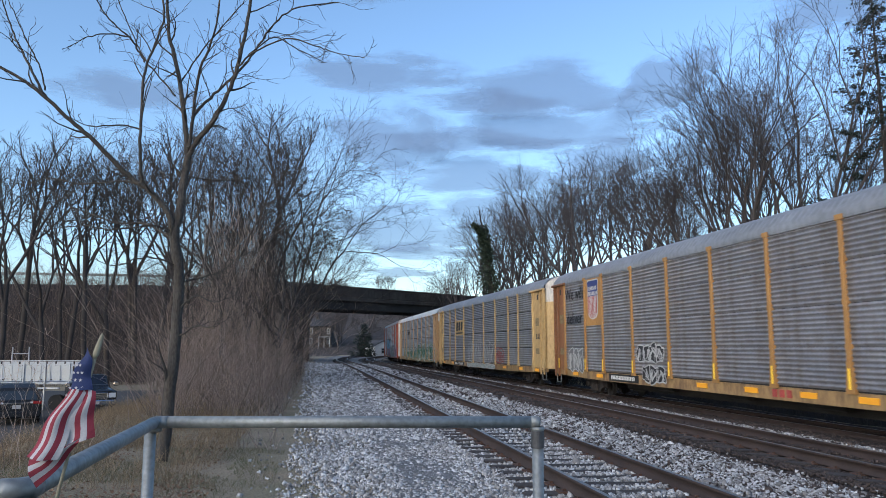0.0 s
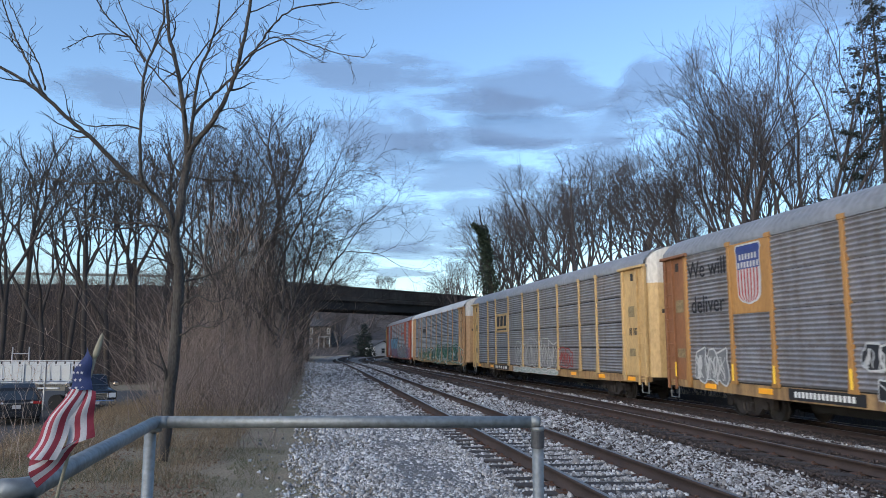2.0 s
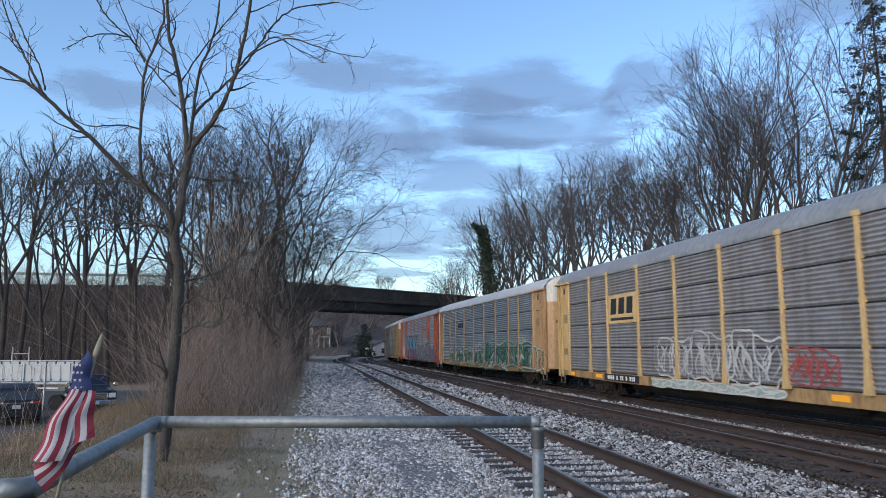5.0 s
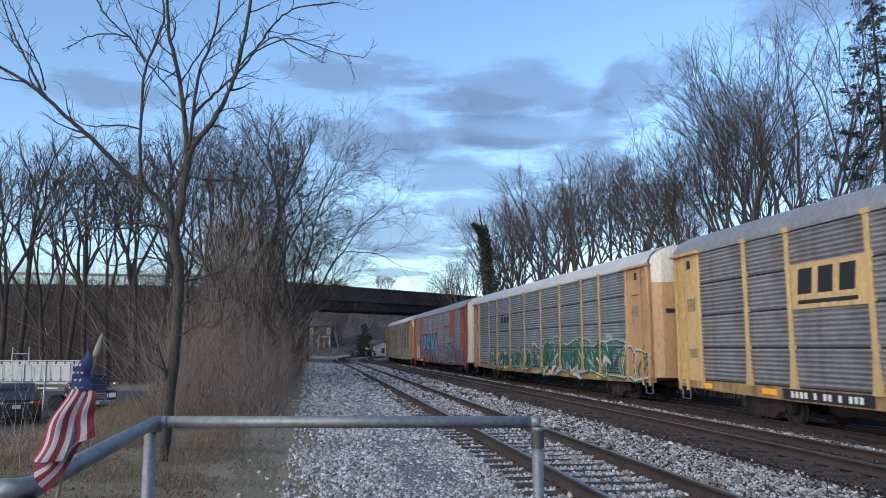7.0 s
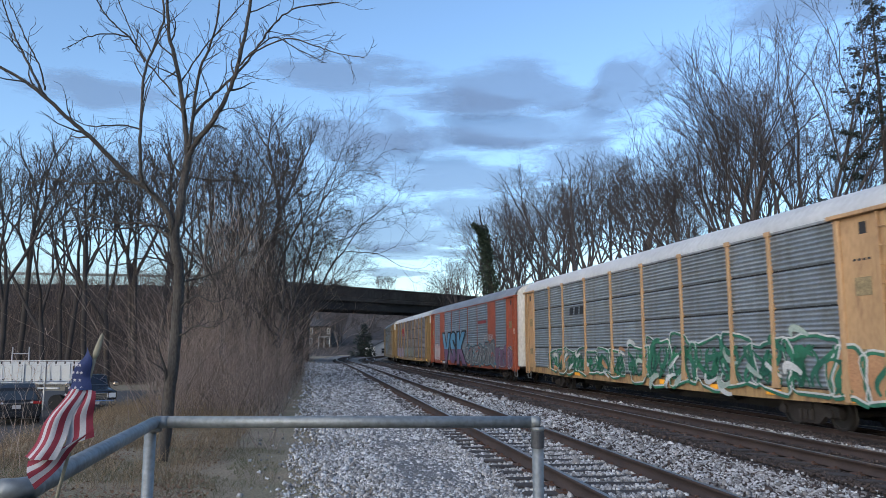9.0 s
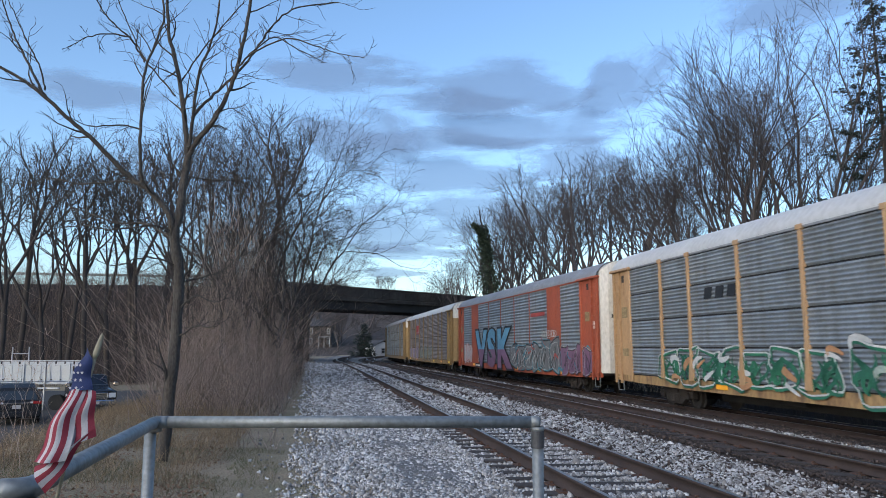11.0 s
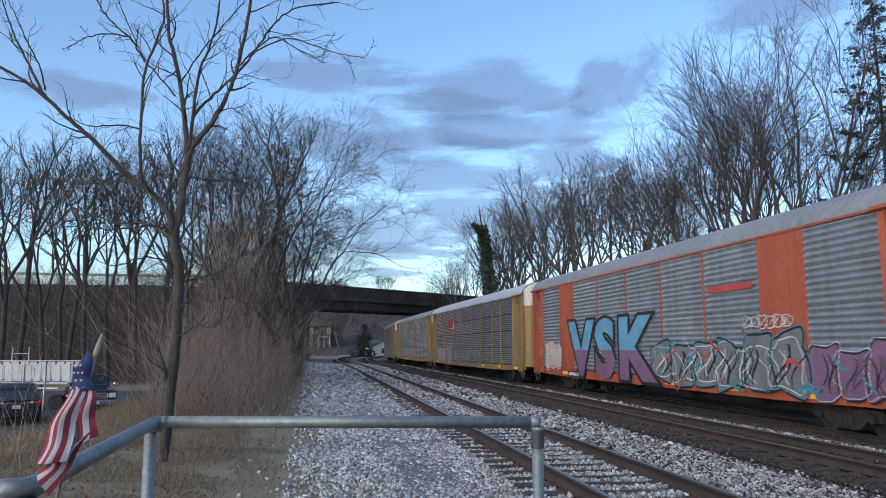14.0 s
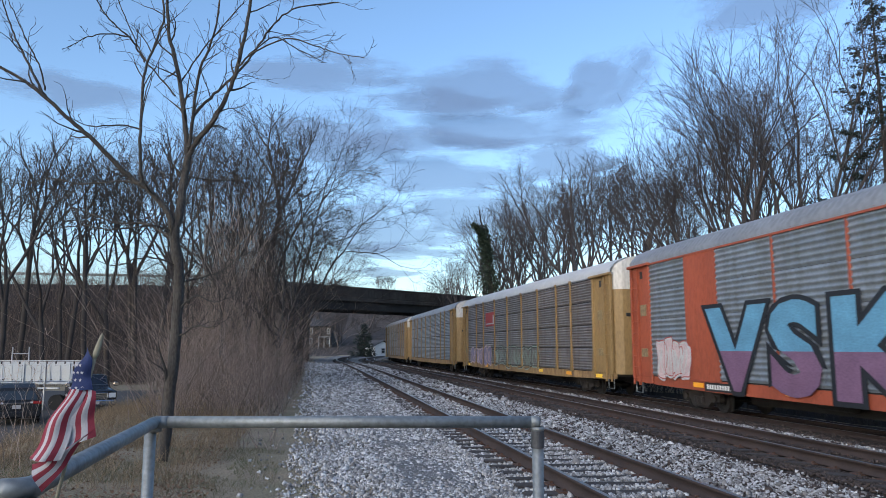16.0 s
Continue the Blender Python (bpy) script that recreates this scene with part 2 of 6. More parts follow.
def build_tracks():
    rs = random.Random(8)
    tie_meshes = []
    for k in range(4):
        bm = box(-1.3, 1.3, -0.115, 0.115, -0.18, 0.0, bevel=0.012)
        for v in bm.verts:
            v.co.z += rs.uniform(-0.012, 0.006)
            v.co.y += rs.uniform(-0.012, 0.012)
            v.co.x += rs.uniform(-0.03, 0.03)
        tie_meshes.append(mesh_of("tie", bm, M_TIE))
    for off, zl, zr in TRACKS:
        track = tagged(thing("railway_track"), "rusty steel rails spiked to dark wooden ties", "railway track", kind="structure")
        for o, z in ((-0.752, zl), (0.752, zr)):
            r = new("rail", rail_mesh(off + o, z))
            r.parent = track
        plates, rest = bmesh.new(), bmesh.new()
        tilt = math.degrees(math.atan2(zl - zr, 1.504))
        for k in range(-20, 330):
            s = k * 0.53 + 0.13
            x, y, th = on_line(s, off + rs.uniform(-0.05, 0.05))
            m = pose(x, y, (zl + zr) / 2 - 0.18 + rs.uniform(-0.008, 0.004), 0, tilt, -math.degrees(th) + rs.uniform(-1.2, 1.2))
            if 6 < s < 58:
                t = new("tie", rs.choice(tie_meshes))
                t.parent = track
                t.matrix_basis = m
            else:
                b = len(rest.verts)
                add_box(rest, -1.3, 1.3, -0.115, 0.115, -0.18, 0.0)
                rest.verts.ensure_lookup_table()
                for v in rest.verts[b:]:
                    v.co = m @ v.co
            if s < 60:
                for o, z in ((-0.752, zl), (0.752, zr)):
                    px, py, _ = on_line(s, off + o)
                    add_box(plates, px - 0.17, px + 0.17, py - 0.1, py + 0.1, z - 0.19, z - 0.163)
                    for q in (-0.1, 0.1):
                        add_box(plates, px + q - 0.02, px + q + 0.02, py - 0.05, py - 0.02, z - 0.165, z - 0.135)
        p = part("tie_plates", plates, M_PLATE, track, "rusty steel plates with spikes")
        p["kind"] = "stuff"
        p = part("far_ties", rest, M_TIE, track)
        p["kind"] = "stuff"


build_ground()
build_ballast()
scatter_stones()
build_tracks()


# ---- the train of enclosed car carriers ----
CAR_LEN, CAR_PITCH = 26.7, 28.7
CAR_START = (8.75, 37.0, 65.7, 94.1, 122.7, 151.4, 180.1, 208.8)   # near ends along the line at the start
SPEED, GAIN = 5.7, 0.0226
EAVE, RIDGE, SILL0, SILL1, HALF = 5.23, 5.92, 0.70, 1.05, 1.525
BAYS = (1.9, 2.6, 1.95, 2.84, 2.84, 2.84, 2.84, 2.84, 1.95, 2.6, 1.5)


def paint(name, color, rust=(0.13, 0.06, 0.03), amount=0.45, rough=0.6, low=0.56, high=0.72, per_object=0.0):
    """Weathered paint: faded, streaked downwards and rusted in patches."""
    m = material(name, color, rough, vary=0.22, scale=0.7, fine=14, bump=0.08, stretch=(1, 1, 0.35), per_object=per_object)
    nd, ln = m.node_tree.nodes, m.node_tree.links
    tc, mp, no, ramp, mix = (nd.new(k) for k in ("ShaderNodeTexCoord", "ShaderNodeMapping", "ShaderNodeTexNoise", "ShaderNodeValToRGB", "ShaderNodeMix"))
    mp.inputs["Scale"].default_value = (1.6, 1.6, 0.5)
    ln.new(tc.outputs["Object"], mp.inputs[0])
    ln.new(mp.outputs[0], no.inputs["Vector"])
    no.inputs["Scale"].default_value, no.inputs["Detail"].default_value, no.inputs["Roughness"].default_value = 1.7, 8, 0.7
    ramp.color_ramp.elements[0].position, ramp.color_ramp.elements[1].position = low, high
    ramp.color_ramp.elements[0].color = (0, 0, 0, 1)
    ramp.color_ramp.elements[1].color = (amount, amount, amount, 1)
    ln.new(no.outputs["Fac"], ramp.inputs[0])
    ln.new(ramp.outputs[0], mix.inputs["Factor"])
    mix.data_type = "RGBA"
    b = nd["Principled BSDF"]
    ln.new(b.inputs["Base Color"].links[0].from_socket, mix.inputs["A"])
    mix.inputs["B"].default_value = (*rust, 1)
    ln.new(mix.outputs["Result"], b.inputs["Base Color"])
    return m


M_YELLOW = paint("faded_yellow_paint", (0.58, 0.40, 0.18))
M_AMBER = paint("faded_amber_paint", (0.43, 0.225, 0.07))
M_TAN = paint("faded_tan_paint", (0.46, 0.29, 0.15), amount=0.55)
M_GOLD = paint("golden_paint", (0.31, 0.20, 0.08))
M_ORANGE = paint("orange_red_paint", (0.37, 0.085, 0.04), amount=0.25)
M_BROWNED = paint("rust_brown_paint", (0.27, 0.12, 0.055), amount=0.5)
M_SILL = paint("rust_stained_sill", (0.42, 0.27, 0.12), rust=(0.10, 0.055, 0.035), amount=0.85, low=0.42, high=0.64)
M_WHITE = paint("dirty_white_paint", (0.62, 0.60, 0.55), amount=0.3)
M_ROOF = material("galvanized_roof", (0.28, 0.29, 0.31), 0.55, 0.3, vary=0.2, scale=0.4, fine=5, bump=0.05)
M_ROOF_WHITE = material("pale_roof", (0.48, 0.49, 0.50), 0.6, 0.1, vary=0.12, scale=0.4, fine=5, bump=0.05)
M_UNDER = material("underframe_grime", (0.03, 0.028, 0.027), 0.9, vary=0.3)
M_TRUCK = material("grimy_cast_steel", (0.045, 0.037, 0.034), 0.85, 0.1, vary=0.4, scale=4)
M_TYRE = material("wheel_steel", (0.06, 0.055, 0.052), 0.6, 0.5, vary=0.3)
M_BLACK = material("plain_black", (0.02, 0.02, 0.022), 0.6, vary=0.2)
M_REFLECT = material("reflector_orange", (0.95, 0.42, 0.03), 0.4, vary=0.06, bump=0)
M_REFLECT_Y = material("reflector_yellow", (0.95, 0.62, 0.06), 0.4, vary=0.06, bump=0)
M_PLATECARD = material("grimy_data_plate", (0.33, 0.26, 0.14), 0.7, vary=0.4, scale=8)
M_LETTER = material("white_stencil", (0.75, 0.75, 0.72), 0.7, vary=0.1, bump=0)


def panel_material(name, color, warm):
    m = paint(name, color, rust=warm, amount=0.9, rough=0.42, low=0.44, high=0.66, per_object=0.10)
    m.node_tree.nodes["Principled BSDF"].inputs["Metallic"].default_value = 0.35
    return m


P_GREY = panel_material("galvanized_panel", (0.30, 0.30, 0.32), (0.17, 0.15, 0.14))
P_BLUE = panel_material("bluish_panel", (0.27, 0.31, 0.35), (0.16, 0.17, 0.17))
P_BROWN = panel_material("browned_panel", (0.24, 0.22, 0.22), (0.13, 0.10, 0.09))


def corrugated(width, height, waves=8, depth=0.045):
    """A side panel with rounded ridges along its length; outer face towards -x."""
    bm = bmesh.new()
    rows = []
    n = waves * 6
    for i in range(n + 1):
        z = height * i / n
        ph = (i % 6) / 6
        d = depth * (0.5 - 0.5 * math.cos(2 * math.pi * ph)) ** 1.6 if 0.02 * height < z < 0.98 * height else 0
        rows.append([bm.verts.new((-d, y, z)) for y in (0, width)])
    for a, b in zip(rows, rows[1:]):
        f = bm.faces.new((a[0], b[0], b[1], a[1]))
        f.smooth = True
    add_box(bm, 0.001, 0.02, 0, width, 0, height)
    return bm


def text_mesh(name, body, size, mat, extrude=0.004, bold=0.0, space=1.0):
    cu = bpy.data.curves.new(name, "FONT")
    cu.body, cu.size, cu.extrude, cu.align_x, cu.align_y = body, size, extrude, "CENTER", "CENTER"
    cu.resolution_u, cu.offset, cu.space_character = 3, bold, space
    tmp = bpy.data.objects.new(name, cu)
    me = bpy.data.meshes.new_from_object(tmp)
    bpy.data.objects.remove(tmp)
    me.materials.clear()
    me.materials.append(mat)
    return me


SIDE_TURN = Matrix(((0, 0, -1, 0), (-1, 0, 0, 0), (0, 1, 0, 0), (0, 0, 0, 1)))   # text's x to -y, its y to z, its face to -x


def lettering(name, body, size, mat, parent, y, z, x=-HALF - 0.03, label="", stretch=1.0):
    ob = new(name, text_mesh(name, body, size, mat))
    ob.parent = parent
    ob.matrix_basis = Matrix.Translation((x, y, z)) @ SIDE_TURN @ Matrix.Diagonal((stretch, 1, 1, 1))
    return tagged(ob, label)


def roof_mesh(mat, edge):
    """Arched roof with fine ridges from side to side."""
    arc = [(-HALF - 0.05, EAVE - 0.07), (-HALF - 0.03, EAVE + 0.08), (-1.3, EAVE + 0.38), (-0.85, RIDGE - 0.1), (0, RIDGE), (0.85, RIDGE - 0.1), (1.3, EAVE + 0.38), (HALF + 0.03, EAVE + 0.08), (HALF + 0.05, EAVE - 0.07)]
    n = int(CAR_LEN / 0.06)
    vs, fs = [], []
    for j in range(n + 1):
        y = CAR_LEN * j / n
        up = (0.022, 0.022, 0, 0)[j % 4]
        for k, (a, b) in enumerate(arc):
            vs.append((a, y, b + (up if 0 < k < len(arc) - 1 else 0)))
    m = len(arc)
    fs = [(j * m + i, (j + 1) * m + i, (j + 1) * m + i + 1, j * m + i + 1) for j in range(n) for i in range(m - 1)]
    return raw_mesh("roof", vs, fs, mat)


def wheelset_mesh():
    bm = bmesh.new()
    add_tube(bm, [(-0.9, 0, 0), (0.9, 0, 0)], 0.08, 8)
    for sx in (-1, 1):
        prof = [(0.66, 0.0), (0.66, 0.46), (0.69, 0.455), (0.70, 0.42), (0.80, 0.41), (0.80, 0.35), (0.765, 0.33), (0.755, 0.16), (0.80, 0.14), (0.80, 0.0)]
        for a, b in zip(prof, prof[1:]):
            N = 20
            for k in range(N):
                p0, p1 = 2 * math.pi * k / N, 2 * math.pi * (k + 1) / N
                q = [(sx * a[0], a[1] * math.cos(p0), a[1] * math.sin(p0)), (sx * b[0], b[1] * math.cos(p0), b[1] * math.sin(p0)),
                     (sx * b[0], b[1] * math.cos(p1), b[1] * math.sin(p1)), (sx * a[0], a[1] * math.cos(p1), a[1] * math.sin(p1))]
                bm.faces.new([bm.verts.new(v) for v in q])
    bmesh.ops.remove_doubles(bm, verts=bm.verts, dist=0.001)
    return mesh_of("wheelset", bm, M_TYRE)


def truck_mesh():
    """Cast side frames, bolster, springs and bearings of a freight truck."""
    bm = bmesh.new()
    for sx in (-1, 1):
        x0, x1 = sx * 0.90, sx * 1.06
        a, b = min(x0, x1), max(x0, x1)
        out = [(-1.15, 0.36), (-1.15, 0.62), (-0.62, 0.66), (-0.42, 0.80), (0.42, 0.80), (0.62, 0.66), (1.15, 0.62), (1.15, 0.36),
               (0.68, 0.38), (0.42, 0.16), (-0.42, 0.16), (-0.68, 0.38)]
        add_prism(bm, out, a, b, axis="x")
        for yy in (-0.875, 0.875):
            add_tube(bm, [(sx * 1.04, yy, 0.45), (sx * 1.13, yy, 0.45)], 0.12, 10)
        for yy in (-0.2, 0, 0.2):
            add_tube(bm, [(sx * 1.09, yy, 0.24), (sx * 1.09, yy, 0.50)], 0.075, 8)
    add_box(bm, -1.1, 1.1, -0.22, 0.22, 0.5, 0.72)
    return mesh_of("truck", bm, M_TRUCK)


WHEELSET, TRUCK = wheelset_mesh(), truck_mesh()
PANEL_ROWS = 4
PANEL_CACHE = {}
WHEELSETS = []


def panel_piece(width, mat, gap, waves):
    key = (round(width, 3), mat.name, gap, waves)
    if key not in PANEL_CACHE:
        h = (EAVE - 0.08 - SILL1 - 0.06) / PANEL_ROWS - gap
        PANEL_CACHE[key] = mesh_of("side_panel", corrugated(width, h, waves), mat)
    return PANEL_CACHE[key]


def post_mesh(mat, width=0.17):
    bm = bmesh.new()
    if width < 0.12:
        add_box(bm, -0.038, 0.0, -width / 2, width / 2, SILL1 - 0.02, EAVE - 0.02, bevel=0.008)
        return mesh_of("post", bm, mat)
    add_box(bm, -0.075, 0.0, -width / 2, width / 2, SILL1 - 0.02, EAVE - 0.02, bevel=0.012)
    add_box(bm, -0.085, 0.0, -width * 0.95, width * 0.95, EAVE - 0.16, EAVE - 0.02, bevel=0.01)
    # flared foot
    a = [bm.verts.new((-0.078, y, z)) for y, z in ((-width * 1.05, SILL1 - 0.03), (width * 1.05, SILL1 - 0.03), (width / 2, SILL1 + 0.75), (-width / 2, SILL1 + 0.75))]
    b = [bm.verts.new((0, y, z)) for y, z in ((-width * 1.05, SILL1 - 0.03), (width * 1.05, SILL1 - 0.03), (width / 2, SILL1 + 0.75), (-width / 2, SILL1 + 0.75))]
    bm.faces.new(a[::-1])
    for i in range(4):
        bm.faces.new((a[i], a[(i + 1) % 4], b[(i + 1) % 4], b[i]))
    for z in (SILL1 + 1.05, SILL1 + 2.1, SILL1 + 3.1):
        for yy in (-width * 0.62, width * 0.62):
            add_box(bm, -0.05, 0, yy - 0.03, yy + 0.03, z - 0.06, z + 0.06)
    return mesh_of("post", bm, mat)


def ladder(parent, mat, y0, y1, x, z0, z1):
    bm = bmesh.new()
    for y in (y0, y1):
        add_box(bm, x - 0.08, x, y - 0.035, y + 0.035, z0, z1, bevel=0.008)
    k = 0
    z = z0 + 0.25
    while z < z1 - 0.1:
        add_tube(bm, [(x - 0.06, y0, z), (x - 0.06, y1, z)], 0.014, 6)
        z += 0.42
    return part("ladder", bm, mat, parent)


def car_carrier(name, label, frame_mat, panel_mat, roof_mat, solid=(), solid_mat=None, end_mat=None, top_white=True, thin_post=False, gap=0.05, waves=8):
    """A long enclosed rail car that carries automobiles; it stands on the rails at z = 0, its near end at y = 0, seen from -x."""
    car = tagged(thing(name), label, "rail car", group="cars of the freight train")
    end_mat = end_mat or frame_mat
    # underframe
    bm = bmesh.new()
    for sx in (-1, 1):
        a, b = sorted((sx * (HALF - 0.02), sx * (HALF - 0.16)))
        bm2 = [(0.0, SILL1), (0.0, SILL0 + 0.12), (2.0, SILL0 + 0.06), (6.0, SILL0), (CAR_LEN - 6, SILL0), (CAR_LEN - 2, SILL0 + 0.06), (CAR_LEN, SILL0 + 0.12), (CAR_LEN, SILL1)]
        add_prism(bm, bm2, a, b, axis="x")
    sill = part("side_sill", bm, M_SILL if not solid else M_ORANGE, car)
    bm = box(-HALF + 0.17, HALF - 0.17, 0.05, CAR_LEN - 0.05, SILL1 - 0.16, SILL1 - 0.02)
    add_box(bm, -0.35, 0.35, 0.1, CAR_LEN - 0.1, SILL0 - 0.05, SILL1 - 0.15)
    part("deck", bm, M_UNDER, car)
    bm = bmesh.new()
    add_prism(bm, [(5.6, 0.9), (5.9, 0.36), (CAR_LEN - 5.9, 0.36), (CAR_LEN - 5.6, 0.9)], -0.42, 0.42, axis="x")
    part("centre_sill", bm, M_UNDER, car)
    for yy, ln in ((7.5, 1.4), (11.5, 0.9), (16.0, 1.2)):
        part("brake_tank", tube([(-0.8, yy, 0.66), (-0.8, yy + ln, 0.66)], 0.17, 12), M_UNDER, car)
    r = new("roof", roof_mesh(roof_mat, frame_mat))
    r.parent = car
    bm = bmesh.new()
    for sx in (-1, 1):
        a, b = sorted((sx * (HALF + 0.045), sx * (HALF - 0.1)))
        add_box(bm, a, b, 0, CAR_LEN, EAVE - 0.13, EAVE - 0.03)
    part("eave_rail", bm, M_ROOF if not solid else solid_mat, car)
    # posts and panels of both sides
    pm = post_mesh(frame_mat, 0.10 if thin_post else 0.14)
    h = (EAVE - 0.08 - SILL1 - 0.06) / PANEL_ROWS
    for side in (0, 1):
        y = 0.0
        for k, w in enumerate(BAYS):
            last = len(BAYS) - 1
            if k in (0, last):
                pass
            elif k in solid:
                bm = box(-HALF - 0.02, -HALF + 0.03, y, y + w, SILL1 - 0.03, EAVE - 0.1, bevel=0.008)
                for q in (0.33, 0.66):
                    add_box(bm, -HALF - 0.028, -HALF, y + w * q - 0.02, y + w * q + 0.02, SILL1, EAVE - 0.12)
                p = part("solid_panel", bm, solid_mat, car)
                if side:
                    p.matrix_basis = Matrix.Translation((0, CAR_LEN, 0)) @ pose(0, 0, 0, 0, 0, 180)
            else:
                for row in range(PANEL_ROWS):
                    z = SILL1 + 0.04 + row * h
                    if side:
                        piece("side_panel", panel_piece(w, panel_mat, gap, waves), car, HALF - 0.01, y + w, z, 180)
                    else:
                        piece("side_panel", panel_piece(w, panel_mat, gap, waves), car, -HALF + 0.01, y, z)
            y += w
            if k < last and not (k in solid or (k + 1) in solid):
                ob = piece("post", pm, car, HALF - 0.005 if side else -HALF + 0.005, y, 0, 180 if side else 0)
    # black box added in place of the unlit interior behind the gaps
    part("dark_interior", box(-HALF + 0.04, HALF - 0.04, 0.3, CAR_LEN - 0.3, SILL1, EAVE - 0.03), M_BLACK, car)
    # end bays: smooth plates, ladder, jacking notch
    for e in (0, 1):
        y0, y1 = (0.0, BAYS[0]) if e == 0 else (CAR_LEN - BAYS[-1], CAR_LEN)
        for sx in (-1, 1):
            a, b = sorted((sx * (HALF - 0.05), sx * HALF))
            bm = box(a, b, y0, y1, SILL1 - 0.02, EAVE - 0.06, bevel=0.01)
            inner = y1 if e == 0 else y0
            a2, b2 = sorted((sx * (HALF - 0.02), sx * (HALF + 0.06)))
            plate = part("end_plate", bm, solid_mat or end_mat, car)
            part("edge_post", box(a2, b2, inner - 0.09, inner + 0.09, SILL1 - 0.25, EAVE - 0.06, bevel=0.015), frame_mat, car)
            part("corner_post", box(a2, b2, (y0 if e == 0 else y1 - 0.1), (y0 + 0.1 if e == 0 else y1), SILL1 - 0.05, EAVE - 0.02, bevel=0.015), solid_mat or end_mat, car)
            # data plates and tack boards
            for zz, hh, ww in ((3.25, 0.42, 0.5), (1.75, 0.3, 0.5)):
                xs2 = sorted((sx * (HALF + 0.002), sx * (HALF + 0.014)))
                part("data_plate", box(*xs2, yn0(y0, y1, e) - ww / 2, yn0(y0, y1, e) + ww / 2, zz, zz + hh, bevel=0.004), M_PLATECARD, plate)
            xs = sx * (HALF + 0.003)
            yn = (y0 + y1) / 2 + (0.15 if e == 0 else -0.15)
            bm = box(min(xs, xs + sx * 0.004), max(xs, xs + sx * 0.004), yn - 0.11, yn + 0.11, EAVE - 0.58, EAVE - 0.30)
            part("notch", bm, M_BLACK, plate)
            bm = bmesh.new()
            a3, b3 = sorted((sx * HALF, sx * (HALF + 0.16)))
            add_box(bm, a3, b3, y0 - 0.05 if e == 0 else y0 - 0.2, y1 + 0.2 if e == 0 else y1 + 0.05, EAVE - 0.14, EAVE - 0.04, bevel=0.015)
            part("drip_cap", bm, solid_mat or end_mat, car)
            ly = y0 + 0.12 if e == 0 else y1 - 0.62
            lad = ladder(car, solid_mat or end_mat, ly, ly + 0.5, -HALF if sx < 0 else HALF + 0.08, SILL1 - 0.35, EAVE - 0.1)
        # end doors: two leaves that bulge out of the end
        sgn = -1 if e == 0 else 1
        ye = 0.0 if e == 0 else CAR_LEN
        for sx in (-1, 1):
            bm = bmesh.new()
            prof = [(0.02, 0.34), (0.75, 0.34), (1.15, 0.26), (1.42, 0.06), (1.46, -0.1)]
            top = [RIDGE - 0.03, RIDGE - 0.10, EAVE + 0.44, EAVE + 0.20, EAVE + 0.05]
            lo = [bm.verts.new((sx * a, ye + sgn * d, SILL1 - 0.05)) for a, d in prof]
            mid = [bm.verts.new((sx * a, ye + sgn * d, EAVE - 0.75)) for a, d in prof]
            hi = [bm.verts.new((sx * a, ye + sgn * d, t)) for (a, d), t in zip(prof, top)]
            ins = [bm.verts.new((sx * a, ye - sgn * 0.2, t)) for (a, d), t in zip(prof, top)]
            for i in range(len(prof) - 1):
                bm.faces.new((lo[i], lo[i + 1], mid[i + 1], mid[i]))
                bm.faces.new((mid[i], mid[i + 1], hi[i + 1], hi[i])).material_index = 1
                bm.faces.new((hi[i], hi[i + 1], ins[i + 1], ins[i])).material_index = 1
            door = part("end_door", bm, [end_mat, M_WHITE if top_white else end_mat], car, "end door with a white upper half" if top_white else "")
            part("latch", box(min(sx * 0.35, sx * 1.05), max(sx * 0.35, sx * 1.05), *(sorted((ye + sgn * 0.30, ye + sgn * 0.385))), 3.35, 3.5, bevel=0.01), M_BLACK, door)
        # coupler, steps, air hose
        bm = box(-0.12, 0.12, *(sorted((ye + sgn * 0.02, ye + sgn * 1.02))), 0.72, 0.95, bevel=0.03)
        part("coupler", bm, M_TRUCK, car)
        for sx in (-1, 1):
            bm = bmesh.new()
            yy = ye - sgn * 0.35
            xx = sx * (HALF - 0.05)
            add_tube(bm, [(xx, yy - 0.28, 0.95), (xx, yy - 0.25, 0.42), (xx, yy + 0.25, 0.42), (xx, yy + 0.28, 0.95)], 0.022, 6)
            part("step", bm, M_GALV, car)
    # trucks
    for yt in (4.0, CAR_LEN - 4.0):
        tr = new("truck", TRUCK)
        tr.parent = car
        tr.matrix_basis = pose(0, yt, 0)
        for dy in (-0.875, 0.875):
            w = new("wheelset", WHEELSET)
            w.parent = tr
            w.matrix_basis = pose(0, dy, 0.42)
            WHEELSETS.append((w, dy))
    return car


def yn0(y0, y1, e):
    return (y0 + y1) / 2 + (0.25 if e == 0 else -0.25)


def stripe_reflectors(car, ys, mat=None):
    for k, y in enumerate(ys):
        part("reflector", box(-HALF - 0.006, -HALF + 0.022, y - 0.3, y + 0.3, SILL1 - 0.23, SILL1 - 0.08), mat or (M_REFLECT if k % 2 else M_REFLECT_Y), car)


# ---- paint, writing and emblems on the cars ----
def spray(name, color, second=None):
    return material(name, color, 0.6, vary=0.25, scale=1.6, fine=20, bump=0.0, tint=second)


